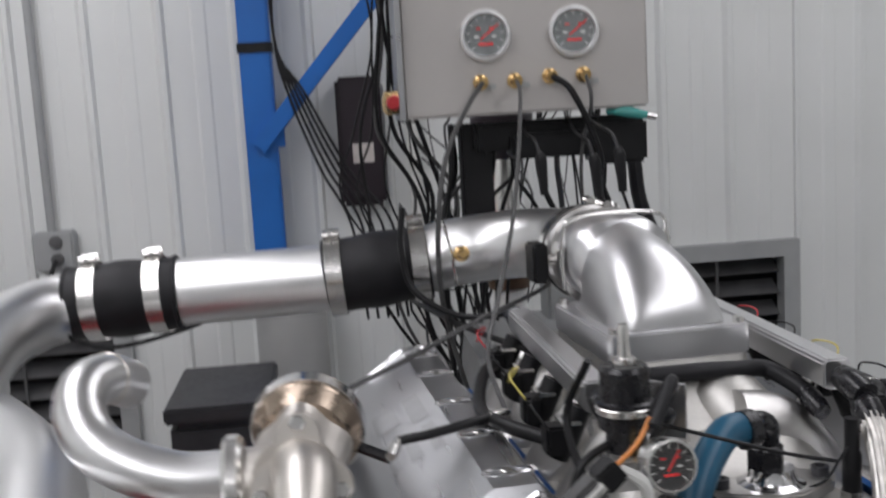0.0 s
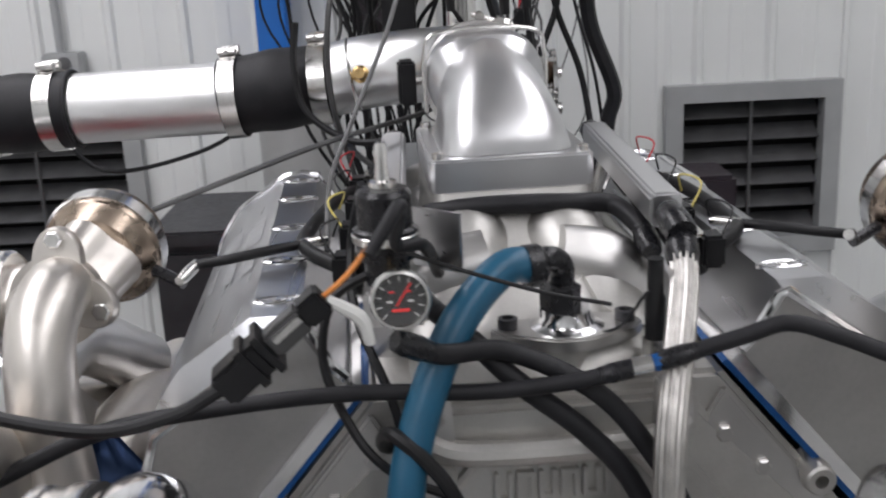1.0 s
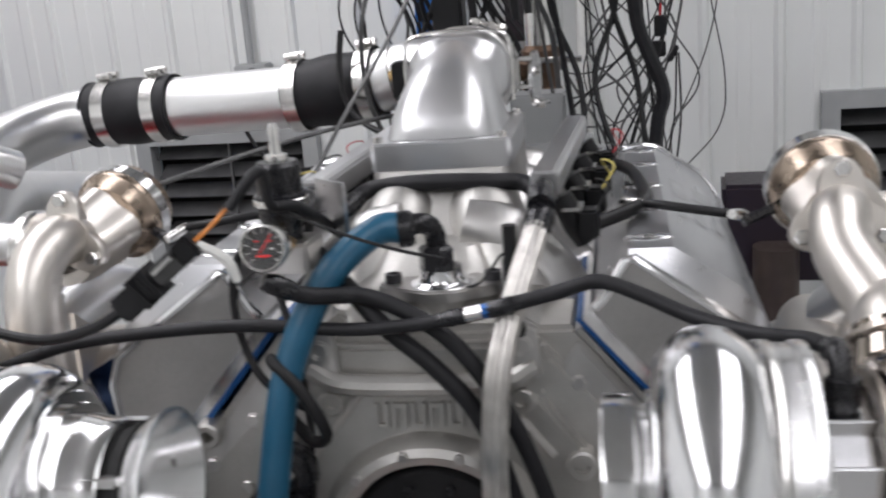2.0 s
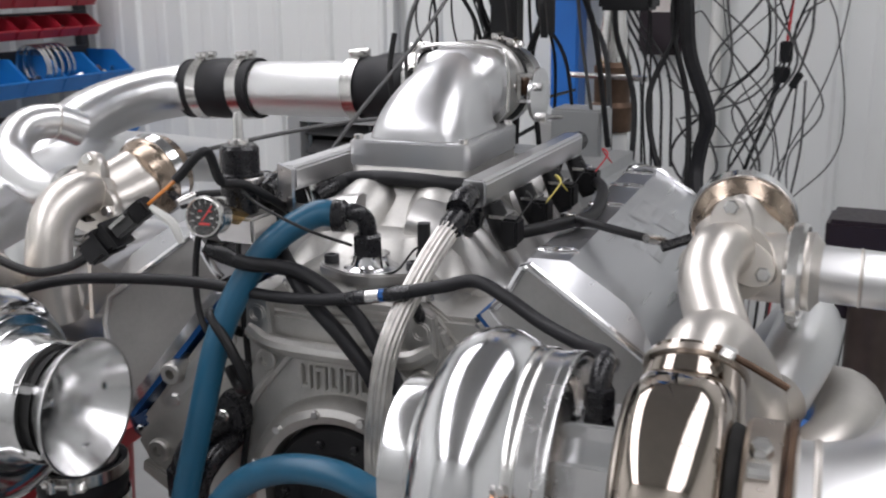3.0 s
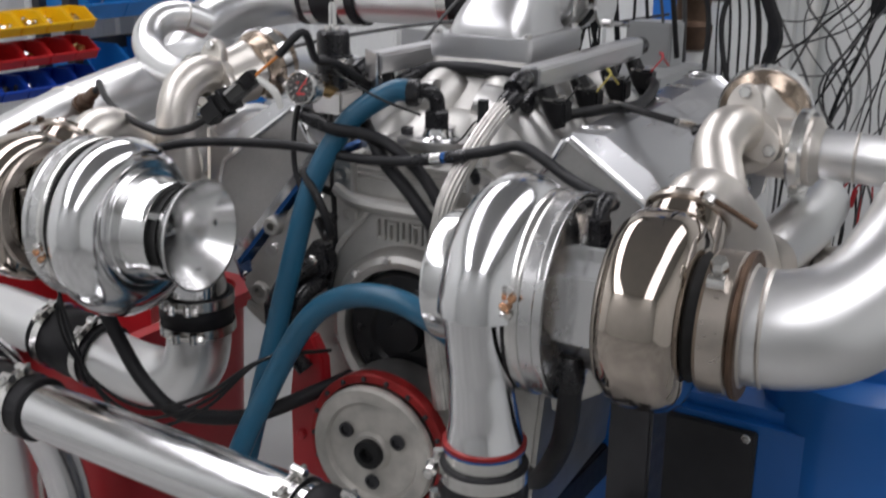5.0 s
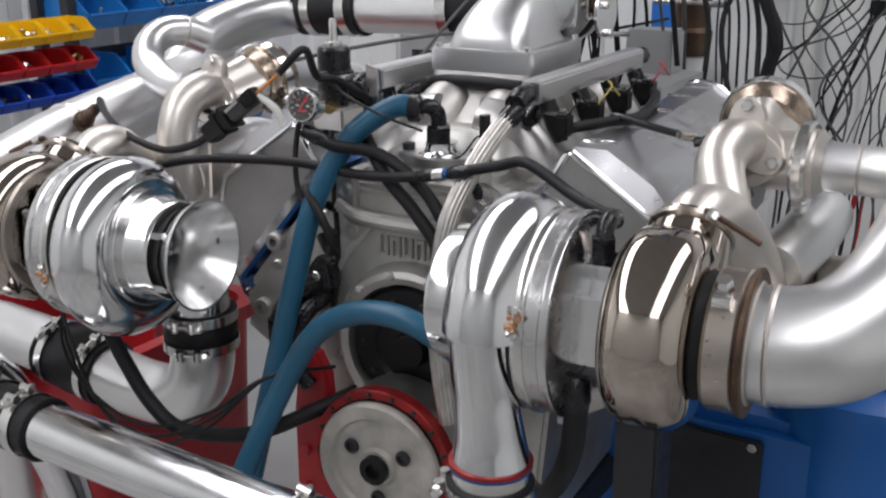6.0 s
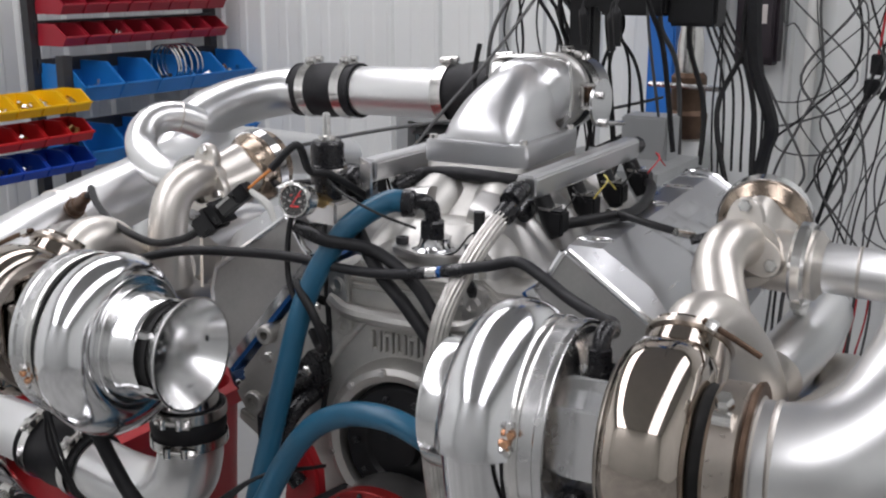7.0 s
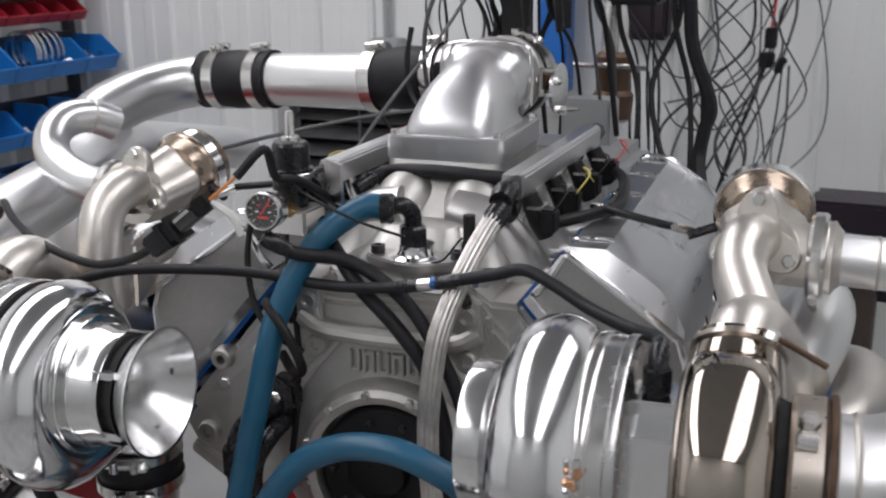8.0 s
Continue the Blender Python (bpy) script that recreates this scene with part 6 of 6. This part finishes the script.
for s, pts in ((0, [(-0.13, 0.85, 1.24), (-0.165, 0.84, 1.22), (-0.175, 0.83, 1.17), (-0.15, 0.8, 1.12), (-0.12, 0.79, 1.09), (-0.08, 0.79, 1.07)]), (1, [(-0.14, 0.9, 1.3), (-0.155, 0.93, 1.24), (-0.15, 0.88, 1.19), (-0.12, 0.84, 1.12), (-0.11, 0.83, 1.02), (-0.12, 0.82, 0.92)])):
    cable(pts, 0.004, cable_black, "black wire looping past the regulator", "engine wires")
for k in range(3):
    cable([(-0.43 - 0.02 * k, 0.64, 0.99), (-0.442 + 0.01 * k, 0.62, 0.908), (-0.397 + 0.01 * k, 0.62, 0.838 - 0.01 * k), (-0.289, 0.62, 0.81 - 0.015 * k), (-0.179, 0.63, 0.852 - 0.01 * k), (-0.1, 0.66, 0.91), (-0.06, 0.75, 0.9)], 0.0026, cable_black, "loose black wire under the turbocharger", "engine wires")
for x in (0.235, 0.262):
    o = back(x, 0.8)
    t = thing("test_clip", o, "red test clip hanging on a wire", "clip", "test clips")
    part("grip", box(o, (0.015, 0.015, 0.062), Euler((0.2, 0.2 if x > 0.25 else -0.1, 0)).to_matrix()), red_paint, t, bevel=0.003)
    part("lead", tube([o + V((0, 0, 0.025)), o + V((0.025, 0, 0.06)), o + V((0.05, 0.012, 0.035)), o + V((0.05, 0.02, -0.12)), V((o.x + 0.02, o.y + 0.02, 0.3)), V((o.x, o.y + 0.02, 0.01))], 0.003, 7, 6), red_wire, t)

# ---- parts bins ----


def bin_mesh(w, d, h):
    """An open scoop-fronted bin with its back at x = 0 and its front at x = d, centred on y."""
    t = 0.004
    def side(y):
        return prism([(0, 0), (d * 0.86, 0), (d, h * 0.42), (d * 0.62, h), (0, h)], y - t / 2, y + t / 2, "xz")
    g = join(side(-w / 2 + t), side(w / 2 - t), box((d * 0.43, 0, t / 2), (d * 0.86, w - 2 * t, t)), box((t / 2, 0, h / 2), (t, w - 2 * t, h)),
             ([V((d * 0.86, -w / 2 + t, 0)), V((d * 0.86, w / 2 - t, 0)), V((d, w / 2 - t, h * 0.45)), V((d, -w / 2 + t, h * 0.45)),
               V((d * 0.86 - t, -w / 2 + t, t)), V((d * 0.86 - t, w / 2 - t, t)), V((d - t, w / 2 - t, h * 0.45)), V((d - t, -w / 2 + t, h * 0.45))],
              [(0, 1, 2, 3), (4, 7, 6, 5), (0, 3, 7, 4), (1, 5, 6, 2), (3, 2, 6, 7), (0, 4, 5, 1)]),
             box((d + 0.002, 0, h * 0.43), (0.012, w - 2 * t, 0.006)))
    me = bpy.data.meshes.new("storage_bin")
    me.from_pydata([tuple(v) for v in g[0]], [], g[1])
    return me


def bin_row(x_front, ys, z, w, d, h, mat, label, group, fill):
    me = bin_mesh(w, d, h)
    me.materials.append(mat)
    for y in ys:
        ob = new("storage_bin", me)
        ob.location = (x_front - d, y, z)
        tagged(ob, label, "storage bin", group)
        if rng.random() < fill:
            c = V((x_front - d * 0.5, y, z + 0.004))
            g = join(*[box(c + V((rng.uniform(-0.25, 0.25) * d, rng.uniform(-0.3, 0.3) * w, h * rng.uniform(0.1, 0.45))), (0.03, 0.012, 0.012), Euler((rng.random() * 3, rng.random() * 3, rng.random() * 3)).to_matrix()) for _ in range(9)])
            solo("hardware_pile", g, rng.choice((clamp_steel, brass, dark_steel, clamp_steel)), "loose small hardware lying in a bin", "hardware", kind="stuff")


def rack(y0, y1, x_back, shelves, top, label):
    t = thing("bin_rack", (x_back, (y0 + y1) / 2, 0), label, "rack")
    for y in (y0, y1):
        part("post", box((x_back, y, top / 2), (0.04, 0.04, top)), dark_steel, t)
    for z in shelves:
        part("rail", box((x_back + 0.022, (y0 + y1) / 2, z), (0.012, y1 - y0, 0.05)), dark_steel, t)
    return t


rack(2.395, 3.34, -2.68, (1.63, 1.53, 1.43, 1.315, 1.175, 0.93, 0.67), 2.0, "dark steel rack holding rows of red and blue bins")
far = [2.455 + 0.108 * i for i in range(8)]
bin_row(-2.5, far, 1.365, 0.103, 0.155, 0.085, bin_dark_red, "small dark red plastic bin on the wall rack", "red rack bins", 0.3)
bin_row(-2.5, far, 1.48, 0.103, 0.155, 0.085, bin_dark_red, "small dark red plastic bin on the wall rack", "red rack bins", 0.3)
bin_row(-2.5, far, 1.25, 0.103, 0.155, 0.08, bin_dark_red, "small dark red plastic bin on the wall rack", "red rack bins", 0.5)
wide = [2.5 + 0.187 * i for i in range(5)]
bin_row(-2.42, wide, 1.05, 0.187, 0.24, 0.135, bin_blue, "large blue plastic bin on the wall rack", "blue rack bins", 0.6)
bin_row(-2.42, wide, 0.81, 0.187, 0.24, 0.135, bin_blue, "large blue plastic bin on the wall rack", "blue rack bins", 0.4)
bin_row(-2.42, wide, 0.57, 0.187, 0.24, 0.135, bin_blue, "large blue plastic bin on the wall rack", "blue rack bins", 0.2)
rack(1.0, 2.385, -2.5, (1.07, 0.965, 0.865), 1.22, "dark steel rail rack holding small coloured bins")
near = [2.31 - 0.104 * i for i in range(12)]
bin_row(-2.335, near, 1.035, 0.102, 0.14, 0.075, bin_yellow, "small yellow plastic bin with hardware inside", "yellow bins", 0.6)
bin_row(-2.335, near, 0.93, 0.102, 0.14, 0.075, bin_red, "small bright red plastic bin with hardware inside", "red bins", 0.6)
bin_row(-2.335, near, 0.825, 0.102, 0.14, 0.075, bin_deep, "small deep blue plastic bin with hardware inside", "blue bins", 0.6)
coil = thing("clamp_coil", (-2.5, 2.95, 1.23), "coil of shiny steel clamps standing in a blue bin", "coil")
for k in range(6):
    part("ring", lathe([(-0.004, 0.075), (-0.004, 0.079), (0.004, 0.079), (0.004, 0.075), (-0.004, 0.075)], (-2.5, 2.88 + 0.025 * k, 1.155), (0.15 * math.sin(k), 1, 0.1), 28), clamp_steel, coil)
